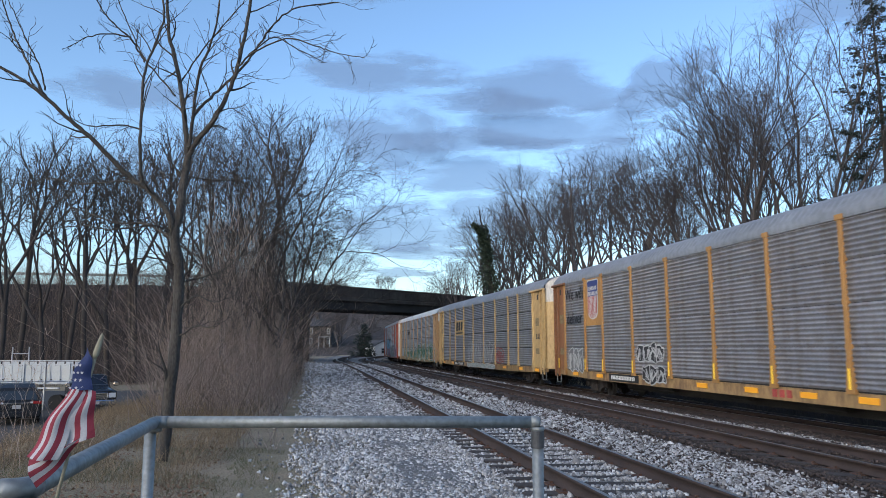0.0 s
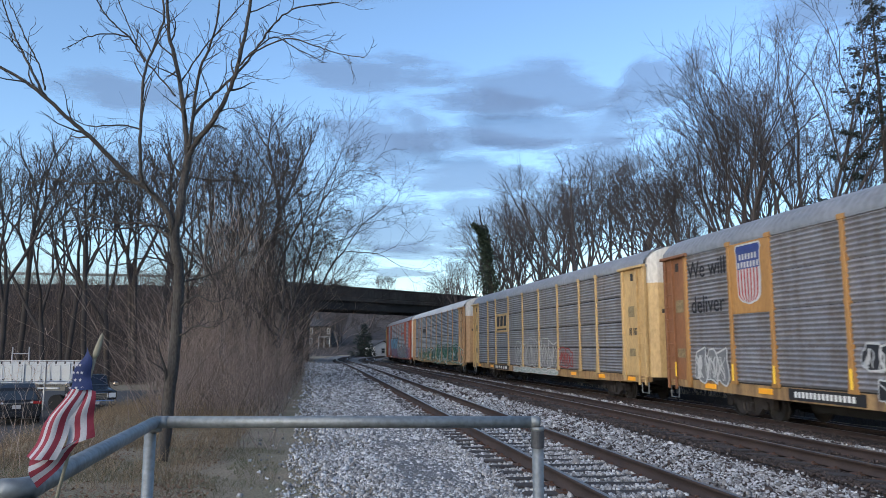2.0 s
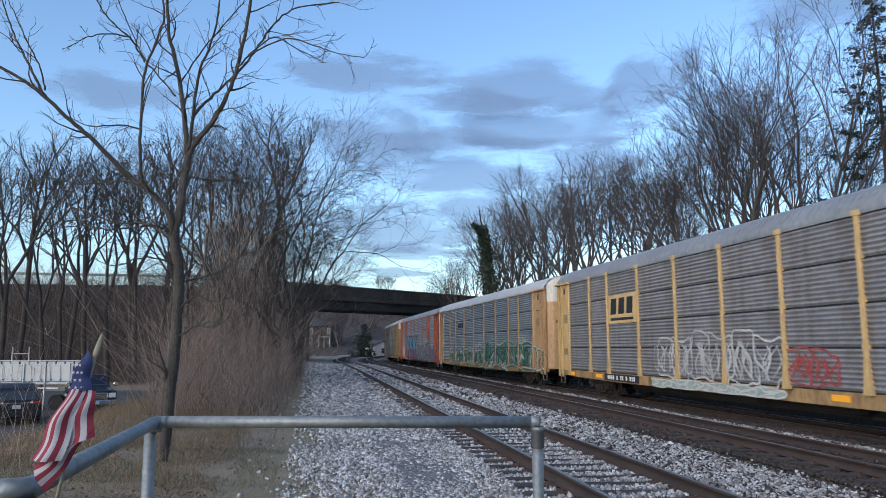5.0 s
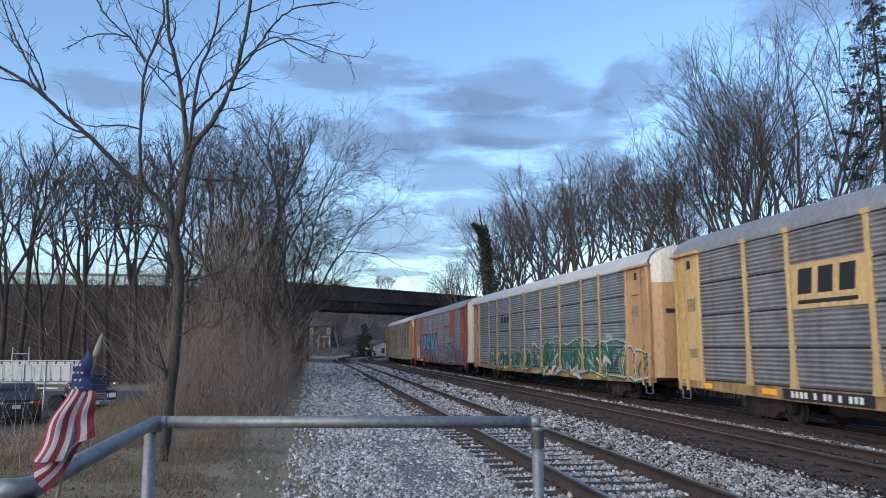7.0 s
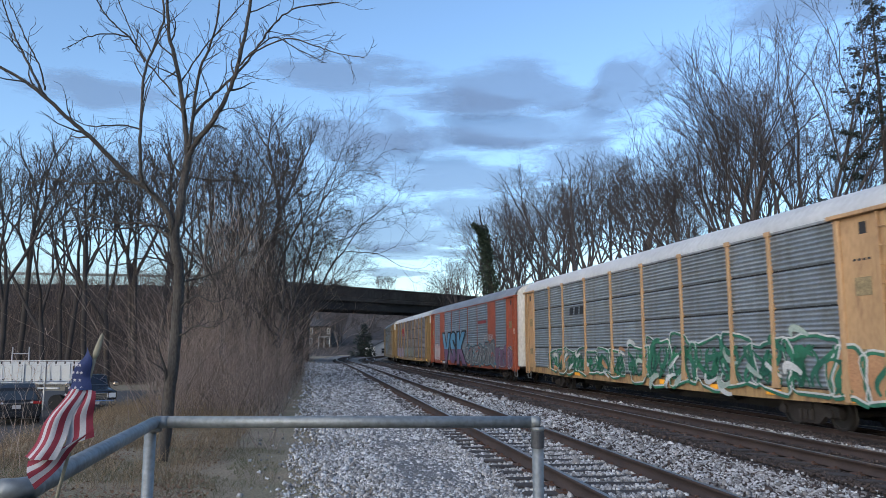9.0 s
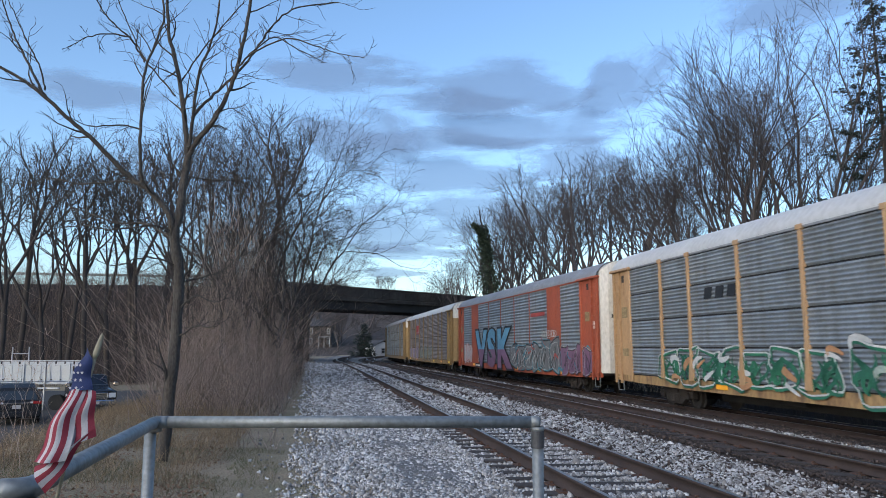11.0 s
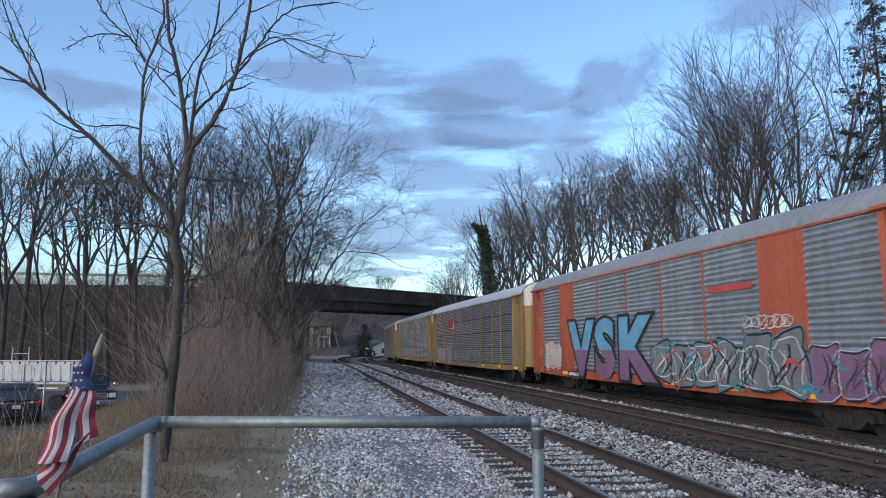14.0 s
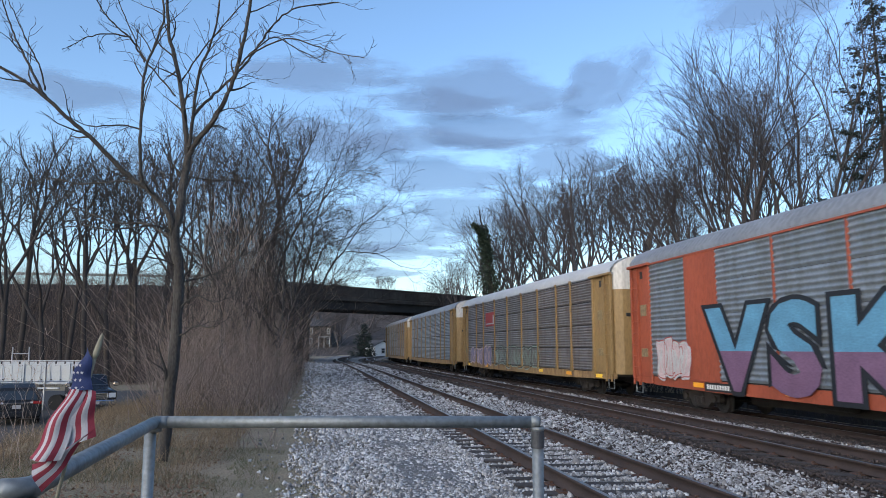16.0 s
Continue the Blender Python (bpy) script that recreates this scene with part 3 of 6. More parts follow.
G_WHITE, G_GREEN, G_MINT = spray("spray_white", (0.55, 0.56, 0.56)), spray("spray_green", (0.03, 0.17, 0.09), (0.02, 0.10, 0.07)), spray("spray_mint", (0.33, 0.40, 0.36))
G_BLUE, G_PURPLE, G_BLACK = spray("spray_blue", (0.13, 0.33, 0.50)), spray("spray_purple", (0.20, 0.11, 0.19)), spray("spray_black", (0.015, 0.017, 0.022))
G_GREY, G_RED, G_TEAL, G_PINK = spray("spray_grey", (0.17, 0.18, 0.19)), spray("spray_red", (0.42, 0.07, 0.06)), spray("spray_teal", (0.04, 0.25, 0.33)), spray("spray_pink", (0.62, 0.48, 0.48))
G_LILAC, G_ORANGE = spray("spray_lilac", (0.24, 0.22, 0.34)), spray("spray_tan", (0.45, 0.24, 0.12))
E_BLUE, E_RED = spray("emblem_blue", (0.035, 0.06, 0.22)), spray("emblem_red", (0.40, 0.05, 0.05))
FACE = -HALF - 0.043


def add_ribbon(bm, pts, width, x):
    """A flat painted stroke through (y, z) points on a car's side."""
    L, R = [], []
    for i, (y, z) in enumerate(pts):
        a, b = pts[max(i - 1, 0)], pts[min(i + 1, len(pts) - 1)]
        d = math.hypot(b[0] - a[0], b[1] - a[1]) or 1
        ny, nz = -(b[1] - a[1]) / d, (b[0] - a[0]) / d
        w = width * (0.35 + 0.65 * math.sin(math.pi * (i + 0.6) / (len(pts) + 0.2)))
        L.append(bm.verts.new((x, y + ny * w / 2, z + nz * w / 2)))
        R.append(bm.verts.new((x, y - ny * w / 2, z - nz * w / 2)))
    for i in range(len(pts) - 1):
        bm.faces.new((L[i], R[i], R[i + 1], L[i + 1]))


def loop_letter(rs, y0, y1, z0, z1):
    """The closed, rounded outline of one balloon letter."""
    cy, cz, ry, rz = (y0 + y1) / 2, (z0 + z1) / 2, (y1 - y0) / 2, (z1 - z0) / 2
    n, k1, k2 = 26, rs.uniform(0, 6.28), rs.uniform(0, 6.28)
    out = []
    for i in range(n + 1):
        a = 2 * math.pi * i / n
        r = 1 + 0.13 * math.sin(3 * a + k1) + 0.10 * math.sin(5 * a + k2)
        e = 0.55
        out.append((cy + ry * r * math.copysign(abs(math.cos(a)) ** e, math.cos(a)), cz + rz * r * math.copysign(abs(math.sin(a)) ** e, math.sin(a))))
    return out


def graffiti(car, seed, y0, y1, z0, z1, letters, fill, line, extra=(), label="", rim=None, stroke=0.07, dense=1.0):
    """A row of balloon letters: filled shapes, each with its outline, inner strokes and rim."""
    rs = random.Random(seed)
    w = (y1 - y0) / letters
    for k in range(letters):
        a, b = y0 + k * w - 0.06 * w, y0 + (k + 1) * w + 0.06 * w
        lo, hi = z0 + rs.uniform(0, 0.10) * (z1 - z0), z1 - rs.uniform(0, 0.18) * (z1 - z0)
        x = FACE - 0.0012 * (k % 2)
        o = loop_letter(rs, a, b, lo, hi)
        bm = bmesh.new()
        bm.faces.new([bm.verts.new((x, y, z)) for y, z in o[:-1]])
        if fill is None:
            bm.free()
            g = None
        else:
            g = part("graffiti_letter", bm, fill, car, label)
        bm = bmesh.new()
        add_ribbon(bm, o, stroke * 1.3, x - 0.003)
        for q in range(int(3 * dense)):
            t0, bend = rs.uniform(0.15, 0.85), rs.uniform(-0.5, 0.5)
            pts = [(a + (b - a) * min(max(t0 + bend * (f - 0.5) + 0.12 * math.sin(5 * f + q), 0.02), 0.98), lo + (hi - lo) * (0.12 + 0.7 * f)) for f in [i / 8 for i in range(9)]]
            add_ribbon(bm, pts, stroke * rs.uniform(0.7, 2.0), x - 0.006)
        if g is None:
            g = part("graffiti_letter", bm, line, car, label)
        else:
            part("outline", bm, line, g)
        if rim:
            bm = bmesh.new()
            add_ribbon(bm, [(c + (0.05 if c > (a + b) / 2 else -0.05), d + 0.05) for c, d in o], stroke * 0.6, x - 0.0045)
            part("highlight", bm, rim, g)
        for m in extra:
            bm = bmesh.new()
            cy, cz = rs.uniform(a, b), rs.uniform(lo, hi)
            pts = [(cy + 0.25 * w * math.cos(f * 2.6) * (0.4 + f), cz + 0.16 * (hi - lo) * math.sin(f * 3 + k)) for f in [i / 7 for i in range(8)]]
            add_ribbon(bm, pts, stroke * rs.uniform(1.2, 2.4), x - 0.0075)
            part("splash", bm, m, g)


def bars(name, car, mat, y0, y1, z, h, n, seed=1, x=-HALF - 0.004):
    """Unreadable stencilled marks as short bars in a row."""
    rs = random.Random(seed)
    bm, w = bmesh.new(), (y1 - y0) / n
    for k in range(n):
        if rs.random() < 0.86:
            add_box(bm, x - 0.003, x + 0.02, y0 + k * w + 0.16 * w, y0 + (k + 1) * w - 0.22 * w, z, z + h)
    return part(name, bm, mat, car)


def split_text(name, body, size, low, high, level, car, y, z, stretch, shadow=0.0):
    """Block letters in two colours, one above the other, over a dark outline."""
    me = text_mesh(name, body, size, high, 0.004, 0.15, 1.2)
    bm = bmesh.new()
    bm.from_mesh(me)
    r = bmesh.ops.bisect_plane(bm, geom=list(bm.verts) + list(bm.edges) + list(bm.faces), plane_co=(0, level, 0), plane_no=(0, 1, 0))
    for f in bm.faces:
        f.material_index = 0 if f.calc_center_median().y > level else 1
    ob = part(name, bm, [high, low], car, "blue and purple block-letter graffiti")
    ob.matrix_basis = Matrix.Translation((FACE - 0.012, y, z)) @ SIDE_TURN @ Matrix.Diagonal((stretch, 1, 1, 1))
    return ob


def bold_text(name, body, size, mat, offset, parent, y, z, stretch, x):
    cu = bpy.data.curves.new(name, "FONT")
    cu.body, cu.size, cu.extrude, cu.offset, cu.align_x, cu.align_y, cu.resolution_u, cu.space_character = body, size, 0.003, offset, "CENTER", "CENTER", 4, 1.2
    tmp = bpy.data.objects.new(name, cu)
    me = bpy.data.meshes.new_from_object(tmp)
    bpy.data.objects.remove(tmp)
    me.materials.clear()
    me.materials.append(mat)
    ob = new(name, me)
    ob.parent = parent
    ob.matrix_basis = Matrix.Translation((x, y, z)) @ SIDE_TURN @ Matrix.Diagonal((stretch, 1, 1, 1))
    return ob


def shield_emblem(car, y, z, w, h):
    """A plain shield: blue head, red and white stripes, no lettering."""
    def row(f):
        keys = ((0.0, 0.05), (0.05, 0.62), (0.14, 0.84), (0.4, 0.90), (0.62, 0.88), (0.84, 0.90), (0.93, 1.0), (1.0, 0.88))
        for (a, b), (c, d) in zip(keys, keys[1:]):
            if a <= f <= c:
                return b + (d - b) * (f - a) / (c - a)
        return 0.5
    bm = bmesh.new()
    n = 22
    lines = []
    cols = 14
    for i in range(n + 1):
        f = i / n
        lines.append([bm.verts.new((-HALF - 0.045, y + w / 2 * row(f) * (2 * c / cols - 1), z + h * f)) for c in range(cols + 1)])
    for i in range(n):
        for c in range(cols):
            fc = bm.faces.new((lines[i][c], lines[i + 1][c], lines[i + 1][c + 1], lines[i][c + 1]))
            fc.material_index = 2 if i >= n * 0.56 else (0 if c % 2 else 1)
    back = bmesh.new()
    o = [(y + w * 0.54 * row(i / n), z - 0.05 + (h + 0.1) * i / n) for i in range(n + 1)]
    o += [(2 * y - a, b) for a, b in o[::-1]]
    back.faces.new([back.verts.new((-HALF - 0.042, a, b)) for a, b in o])
    e = part("emblem", back, G_WHITE, car, "shield with red and white stripes under a blue head")
    part("shield", bm, [E_RED, G_WHITE, E_BLUE], e)
    bm = bmesh.new()
    for zz in (0.80, 0.66):
        for k in range(6 if zz > 0.7 else 7):
            q = (k - (2.5 if zz > 0.7 else 3)) * 0.125 * w
            add_box(bm, -HALF - 0.049, -HALF - 0.046, y + q - 0.035 * w, y + q + 0.035 * w, z + h * zz - 0.05 * h, z + h * zz + 0.05 * h)
    p = part("mark", bm, G_WHITE, e)


def vertical_reflectors(car, ys, z0=1.0, h=0.6, mat=None):
    for y in ys:
        part("reflector", box(-HALF - 0.088, -HALF - 0.07, y - 0.036, y + 0.036, z0 + 0.12, z0 + h), mat or M_REFLECT_Y, car)


def build_train():
    # amber car with the shield
    a = car_carrier("autorack", "amber-framed autorack with grey corrugated panels and shield emblem", M_AMBER, P_GREY, M_ROOF, end_mat=M_BROWNED, gap=0.012)
    part("emblem_panel", box(-HALF - 0.035, -HALF - 0.02, 20.73, 22.52, 3.05, EAVE - 0.12, bevel=0.004), M_AMBER, a)
    shield_emblem(a, 21.62, 3.35, 1.2, 1.65)
    lettering("slogan", "We will", 0.78, G_BLACK, a, 23.9, 4.55, FACE, "dark painted slogan", 0.92)
    lettering("slogan", "deliver", 0.78, G_BLACK, a, 23.9, 3.42, FACE, "dark painted slogan", 0.92)
    graffiti(a, 3, 22.9, 24.7, 0.95, 2.1, 3, G_GREY, G_WHITE, stroke=0.05, label="grey tag with pale outlines", dense=2)
    graffiti(a, 5, 15.4, 17.4, 1.55, 2.25, 4, G_BLACK, G_WHITE, stroke=0.05, label="black and white tag", dense=1.4)
    graffiti(a, 6, 15.3, 17.0, 0.78, 1.5, 3, G_BLACK, G_WHITE, stroke=0.045, dense=1.4)
    part("number_board", box(-HALF - 0.002, -HALF + 0.02, 17.5, 20.2, 0.74, 1.03), M_BLACK, a)
    bars("car_number", a, M_LETTER, 17.8, 20.0, 0.81, 0.15, 15)
    bars("mark", a, G_RED, 8.6, 9.5, 0.78, 0.2, 3)
    stripe_reflectors(a, (3, 6.0, 8.0, 10.4, 13, 21.2, 24.0), M_REFLECT)
    vertical_reflectors(a, (4.5, 6.45, 9.29, 12.13, 14.97, 17.81, 20.65, 22.6, 26.0))
    # pale yellow car
    b = car_carrier("autorack", "pale yellow autorack with grey corrugated panels and white graffiti", M_YELLOW, P_GREY, M_ROOF)
    part("emblem_panel", box(-HALF - 0.035, -HALF - 0.02, 17.92, 20.55, 3.05, 4.2, bevel=0.004), M_YELLOW, b)
    bm = bmesh.new()
    # three heavy slanted blocks over a bar
    for y in (20.0, 19.25, 18.5):
        add_prism(bm, [(y - 0.22, 3.42), (y + 0.30, 3.42), (y + 0.22, 4.06), (y - 0.30, 4.06)], -HALF - 0.045, -HALF - 0.037, axis="x")
    part("emblem", bm, G_BLACK, b, "dark block emblem")
    part("bar", box(-HALF - 0.045, -HALF - 0.037, 18.2, 20.3, 3.17, 3.27), G_BLACK, b)
    graffiti(b, 11, 9.4, 16.4, 0.95, 2.55, 6, None, G_WHITE, stroke=0.055, label="scratchy white outline graffiti", dense=2.4)
    graffiti(b, 12, 7.4, 9.2, 1.1, 2.1, 2, None, G_RED, stroke=0.045, dense=2)
    graffiti(b, 13, 9.5, 16.8, 0.72, 1.04, 6, G_MINT, G_WHITE, stroke=0.04, dense=1)
    part("number_board", box(-HALF - 0.002, -HALF + 0.02, 18.0, 21.2, 0.74, 1.02), M_BLACK, b)
    bars("car_number", b, M_LETTER, 18.3, 20.9, 0.80, 0.16, 15, 5)
    bars("scrawl", b, G_BLACK, 0.75, 1.45, 2.55, 0.28, 6, 9, -HALF - 0.004)
    stripe_reflectors(b, (1.4, 4.2, 7.4, 9.8, 21.8, 25), M_REFLECT)
    # tan car with green graffiti
    c = car_carrier("autorack", "tan-framed autorack with green graffiti along its lower panels", M_TAN, P_BLUE, M_ROOF_WHITE)
    graffiti(c, 21, 14.0, 22.8, 0.85, 2.1, 7, None, G_GREEN, (G_ORANGE, G_WHITE), "green and white balloon graffiti", G_WHITE, 0.09, 2.4)
    graffiti(c, 22, 2.3, 13.4, 0.78, 2.45, 7, None, G_GREEN, (G_MINT, G_GREEN, G_WHITE), "green wild-style graffiti", G_WHITE, 0.10, 2.4)
    graffiti(c, 23, 0.2, 2.4, 0.75, 2.2, 2, G_ORANGE, G_GREEN, (G_GREEN,), "", G_WHITE, 0.11)
    for y in (18.0, 18.65, 19.3):
        part("worn_mark", add_prism(bmesh.new(), [(y, 3.6), (y + 0.42, 3.6), (y + 0.34, 3.95), (y - 0.08, 3.95)], FACE - 0.003, FACE + 0.02, axis="x"), G_BLACK, c)
    stripe_reflectors(c, (1.7, 4.7, 7.5, 10.8, 19), M_REFLECT)
    bars("scrawl", c, G_BLACK, 0.9, 1.5, 4.05, 0.05, 4, 3)
    # orange car
    d = car_carrier("autorack", "orange-red autorack with large blue and purple graffiti", M_ORANGE, P_BLUE, M_ROOF, solid=(2, 8), solid_mat=M_ORANGE, thin_post=True, end_mat=M_WHITE, gap=0.012, waves=6)
    bold_text("graffiti_outline", "VSK", 3.15, G_BLACK, 0.28, d, 17.0, 1.93, 1.32, FACE - 0.006)
    split_text("graffiti_letters", "VSK", 3.15, G_PURPLE, G_BLUE, 0.05, d, 17.0, 1.93, 1.32)
    
    graffiti(d, 31, 4.6, 12.9, 0.8, 2.5, 6, G_GREY, G_BLACK, (G_RED, G_TEAL), "grey balloon graffiti with teal and red splashes", G_TEAL, 0.055)
    graffiti(d, 32, 4.8, 12.7, 0.95, 2.3, 6, None, G_WHITE, (), "thin white outlines over the grey letters", None, 0.03)
    graffiti(d, 33, 0.7, 4.5, 0.8, 2.2, 4, G_PURPLE, G_BLACK, (G_TEAL,), "purple graffiti with white rims", G_WHITE, 0.04)
    graffiti(d, 34, 22.4, 24.6, 1.0, 2.4, 4, G_PINK, G_WHITE, (), "white and pink tag", G_RED, 0.07)
    graffiti(d, 35, 5.1, 7.2, 2.62, 2.98, 6, None, G_WHITE, (), "small white tag", None, 0.03, 0.7)
    lettering("stencil", "BI", 0.5, M_LETTER, d, 0.55, 3.05, -HALF - 0.006)
    part("paint_patch", box(FACE - 0.003, FACE, 6.7, 9.0, 3.75, 3.95), G_RED, d)
    part("number_board", box(-HALF - 0.002, -HALF + 0.02, 19.4, 21.6, 0.74, 1.0), M_BLACK, d)
    bars("car_number", d, M_LETTER, 19.5, 21.5, 0.80, 0.14, 14, 7)
    stripe_reflectors(d, (1.5, 4.6, 8.0, 11.8, 17.3, 22.0), M_REFLECT)
    # golden cars behind
    e = car_carrier("autorack", "golden-ended autorack with browned panels and pale graffiti", M_GOLD, P_BROWN, M_ROOF_WHITE)
    graffiti(e, 41, 18.6, 24.2, 0.95, 2.2, 5, G_LILAC, G_PINK, (), "lilac balloon graffiti", None, 0.06)
    graffiti(e, 42, 9.2, 18.2, 0.95, 2.15, 7, None, G_MINT, (), "pale outline graffiti", G_BLACK, 0.07, 2)
    bm = box(-HALF - 0.04, -HALF - 0.034, 17.7, 20.0, 3.5, 4.4)
    part("emblem", bm, E_RED, e)
    bm = box(-HALF - 0.044, -HALF - 0.041, 18.1, 19.8, 3.62, 3.70)
    add_box(bm, -HALF - 0.044, -HALF - 0.041, 17.9, 18.2, 3.62, 4.2)
    part("mark", bm, G_WHITE, e)
    stripe_reflectors(e, (1.5, 5, 9, 20, 25))
    f = car_carrier("autorack", "golden autorack with clean grey corrugated panels", M_GOLD, P_BLUE, M_ROOF)
    g = car_carrier("autorack", "golden autorack with browned corrugated panels", M_GOLD, P_BROWN, M_ROOF)
    h = car_carrier("autorack", "yellow autorack with dull corrugated panels", M_YELLOW, P_GREY, M_ROOF)
    return [a, b, c, d, e, f, g, h]


TRAIN = build_train()


def travelled(t):
    return SPEED * t + GAIN * t * t / 2


def car_pose(k, t):
    """Both truck centres keep to the line."""
    s = CAR_START[k] - travelled(t)
    xa, ya, _ = on_line(s + 3.5, T_OFF)
    xb, yb, _ = on_line(s + CAR_LEN - 3.5, T_OFF)
    th = math.atan2(xb - xa, yb - ya)
    return pose(xa - 3.5 * math.sin(th), ya - 3.5 * math.cos(th), T_Z, 0, 0, -math.degrees(th))


def move_train():
    for k, car in enumerate(TRAIN):
        walk(car, [(0.5 * i, car_pose(k, 0.5 * i)) for i in range(33)])
    for w, dy in WHEELSETS:
        walk(w, [(0.1 * i, pose(0, dy, 0.42, math.degrees(travelled(0.1 * i) / 0.42), 0, 0)) for i in range(161)])


# ---- road bridge, embankment and the distance ----
M_BRICK = material("red_brown_brick", (0.060, 0.052, 0.050), 0.9, vary=0.3, scale=1.5, fine=8)
M_SHINGLE = material("dark_shingles", (0.06, 0.06, 0.065), 0.9, vary=0.3)
M_TRIM = material("white_trim", (0.38, 0.39, 0.40), 0.7, vary=0.1)
M_GLASS = material("window_glass", (0.03, 0.035, 0.04), 0.08, vary=0.1, bump=0, gloss=0.8)
M_SIDING = material("pale_siding", (0.68, 0.68, 0.66), 0.8, vary=0.1)
M_SLOPE = material("bramble_slope", (0.058, 0.045, 0.038), 0.97, vary=0.5, scale=0.25, fine=3, bump=1.0, dist=0.2)
M_HILL = material("wooded_hill", (0.075, 0.058, 0.05), 0.97, vary=0.45, scale=0.05, fine=0.6, bump=1.0, dist=1.0)


def ahead(px, d):
    """Ground place d metres ahead of the camera at the bearing slope px across."""
    a = radians(9.706)
    return math.cos(a) * px * d + math.sin(a) * d, -math.sin(a) * px * d + math.cos(a) * d


def build_bridge():
    b = tagged(thing("road_bridge"), "dark weathered concrete and steel road bridge over the tracks", "bridge", kind="structure")
    L = 64.0
    b.matrix_basis = pose(-2.6, 99.5, 1.8, 0, 0, 37.0)
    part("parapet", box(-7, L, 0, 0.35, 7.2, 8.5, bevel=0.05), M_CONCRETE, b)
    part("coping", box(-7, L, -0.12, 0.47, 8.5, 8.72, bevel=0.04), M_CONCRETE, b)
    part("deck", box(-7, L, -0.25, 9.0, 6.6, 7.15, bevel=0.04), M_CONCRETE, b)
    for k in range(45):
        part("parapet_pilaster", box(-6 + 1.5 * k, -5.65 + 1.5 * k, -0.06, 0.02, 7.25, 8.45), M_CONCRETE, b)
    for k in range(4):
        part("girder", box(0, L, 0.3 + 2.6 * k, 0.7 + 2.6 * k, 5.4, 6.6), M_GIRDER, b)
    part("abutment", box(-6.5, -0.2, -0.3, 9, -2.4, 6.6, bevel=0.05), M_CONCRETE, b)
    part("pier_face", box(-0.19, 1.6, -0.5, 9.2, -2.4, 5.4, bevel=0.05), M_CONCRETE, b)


def build_embankment():
    def height(x, y):
        edge = 93.0 + 3 * noise.noise((x * 0.05, 0, 1))
        f = min(max((y - 76) / (edge - 76), 0), 1)
        back = min(max((y - 108) / 14, 0), 1)
        return ground_z(x, y) - 0.3 + (11.2 - 0.0) * (f * f * (3 - 2 * f)) * (1 - back) + 0.5 * noise.noise((x * 0.3, y * 0.3, 2)) * f * (1 - f) * 4
    xs = list(np.arange(-120, -7.4, 2.0)) + [-7.0]
    ys = list(np.arange(74, 126, 2.0))
    vs, fs = grid_sheet(xs, ys, height)
    n = len(xs)
    tagged(new("embankment", raw_mesh("embankment", vs, fs, M_SLOPE, True)), "steep dark bramble-covered road embankment", "embankment", kind="structure")
    g = tagged(thing("guard_rail", 0, 94.2, 10.0), "pale steel guard rail along the road", "guard rail", kind="structure")
    part("beam", box(-110, -6.5, -0.06, 0, 0.45, 0.78, bevel=0.03), M_GALV, g)
    for k in range(35):
        part("post", box(-109 + 3 * k, -108.85 + 3 * k, 0.005, 0.16, -0.6, 0.75), M_GALV, g)


def sash_window(house, x, z, w=1.0, h=1.7, y=0.0):
    win = part("window", box(x - w / 2 - 0.12, x + w / 2 + 0.12, y - 0.06, y + 0.02, z - 0.12, z + h + 0.14), M_TRIM, house)
    for k in range(2):
        part("pane", box(x - w / 2 + 0.05, x + w / 2 - 0.05, y - 0.075, y - 0.062, z + k * h / 2 + 0.05, z + (k + 1) * h / 2 - 0.04), M_GLASS, win)


def build_houses():
    x, y = ahead((576 - 784) / 1290, 225)
    h = tagged(thing("brick_house", x - 1.0, y, HILL(x, y) + 0.1, -12), "old two-storey brick house with white sash windows", "house")
    part("wall", box(-4.6, 3.0, 0, 8, -0.5, 6.4, bevel=0.02), M_BRICK, h)
    bm = bmesh.new()
    add_prism(bm, [(-0.5, 6.4), (4, 8.8), (8.5, 6.4), (8.5, 6.2), (-0.5, 6.2)], -5.0, 3.4, axis="x")
    part("roof", bm, M_SHINGLE, h)
    part("chimney", box(-2.4, -1.5, 3.4, 4.2, 8, 10), M_BRICK, h)
    for xx in (-3.2, 2.2):
        for z in (1.0, 4.0):
            sash_window(h, xx, z, 0.75, 1.5)
    part("porch_roof", box(-0.6, 3.0, -1.8, -0.01, 2.9, 3.1, bevel=0.03), M_TRIM, h)
    for xx in (-0.4, 1.2, 2.8):
        part("porch_post", box(xx - 0.08, xx + 0.08, -1.7, -1.54, -0.3, 2.9), M_TRIM, h)
    x, y = ahead((679 - 784) / 1290, 165)
    s = tagged(thing("white_shed", x, y, ground_z(x, y), 25), "small white sided outbuilding with a gabled roof", "shed")
    part("wall", box(-2.2, 2.2, 0, 5, -0.3, 2.4), M_SIDING, s)
    part("gable", add_prism(bmesh.new(), [(-2.2, 2.4), (2.2, 2.4), (0, 3.5)], 0.0, 5.0), M_SIDING, s)
    part("roof", add_prism(bmesh.new(), [(-2.6, 2.3), (0, 3.6), (2.6, 2.3), (2.6, 2.42), (0, 3.75), (-2.6, 2.42)], -0.3, 5.3), M_SHINGLE, s)
    sash_window(s, 0, 0.9, 0.8, 1.0)


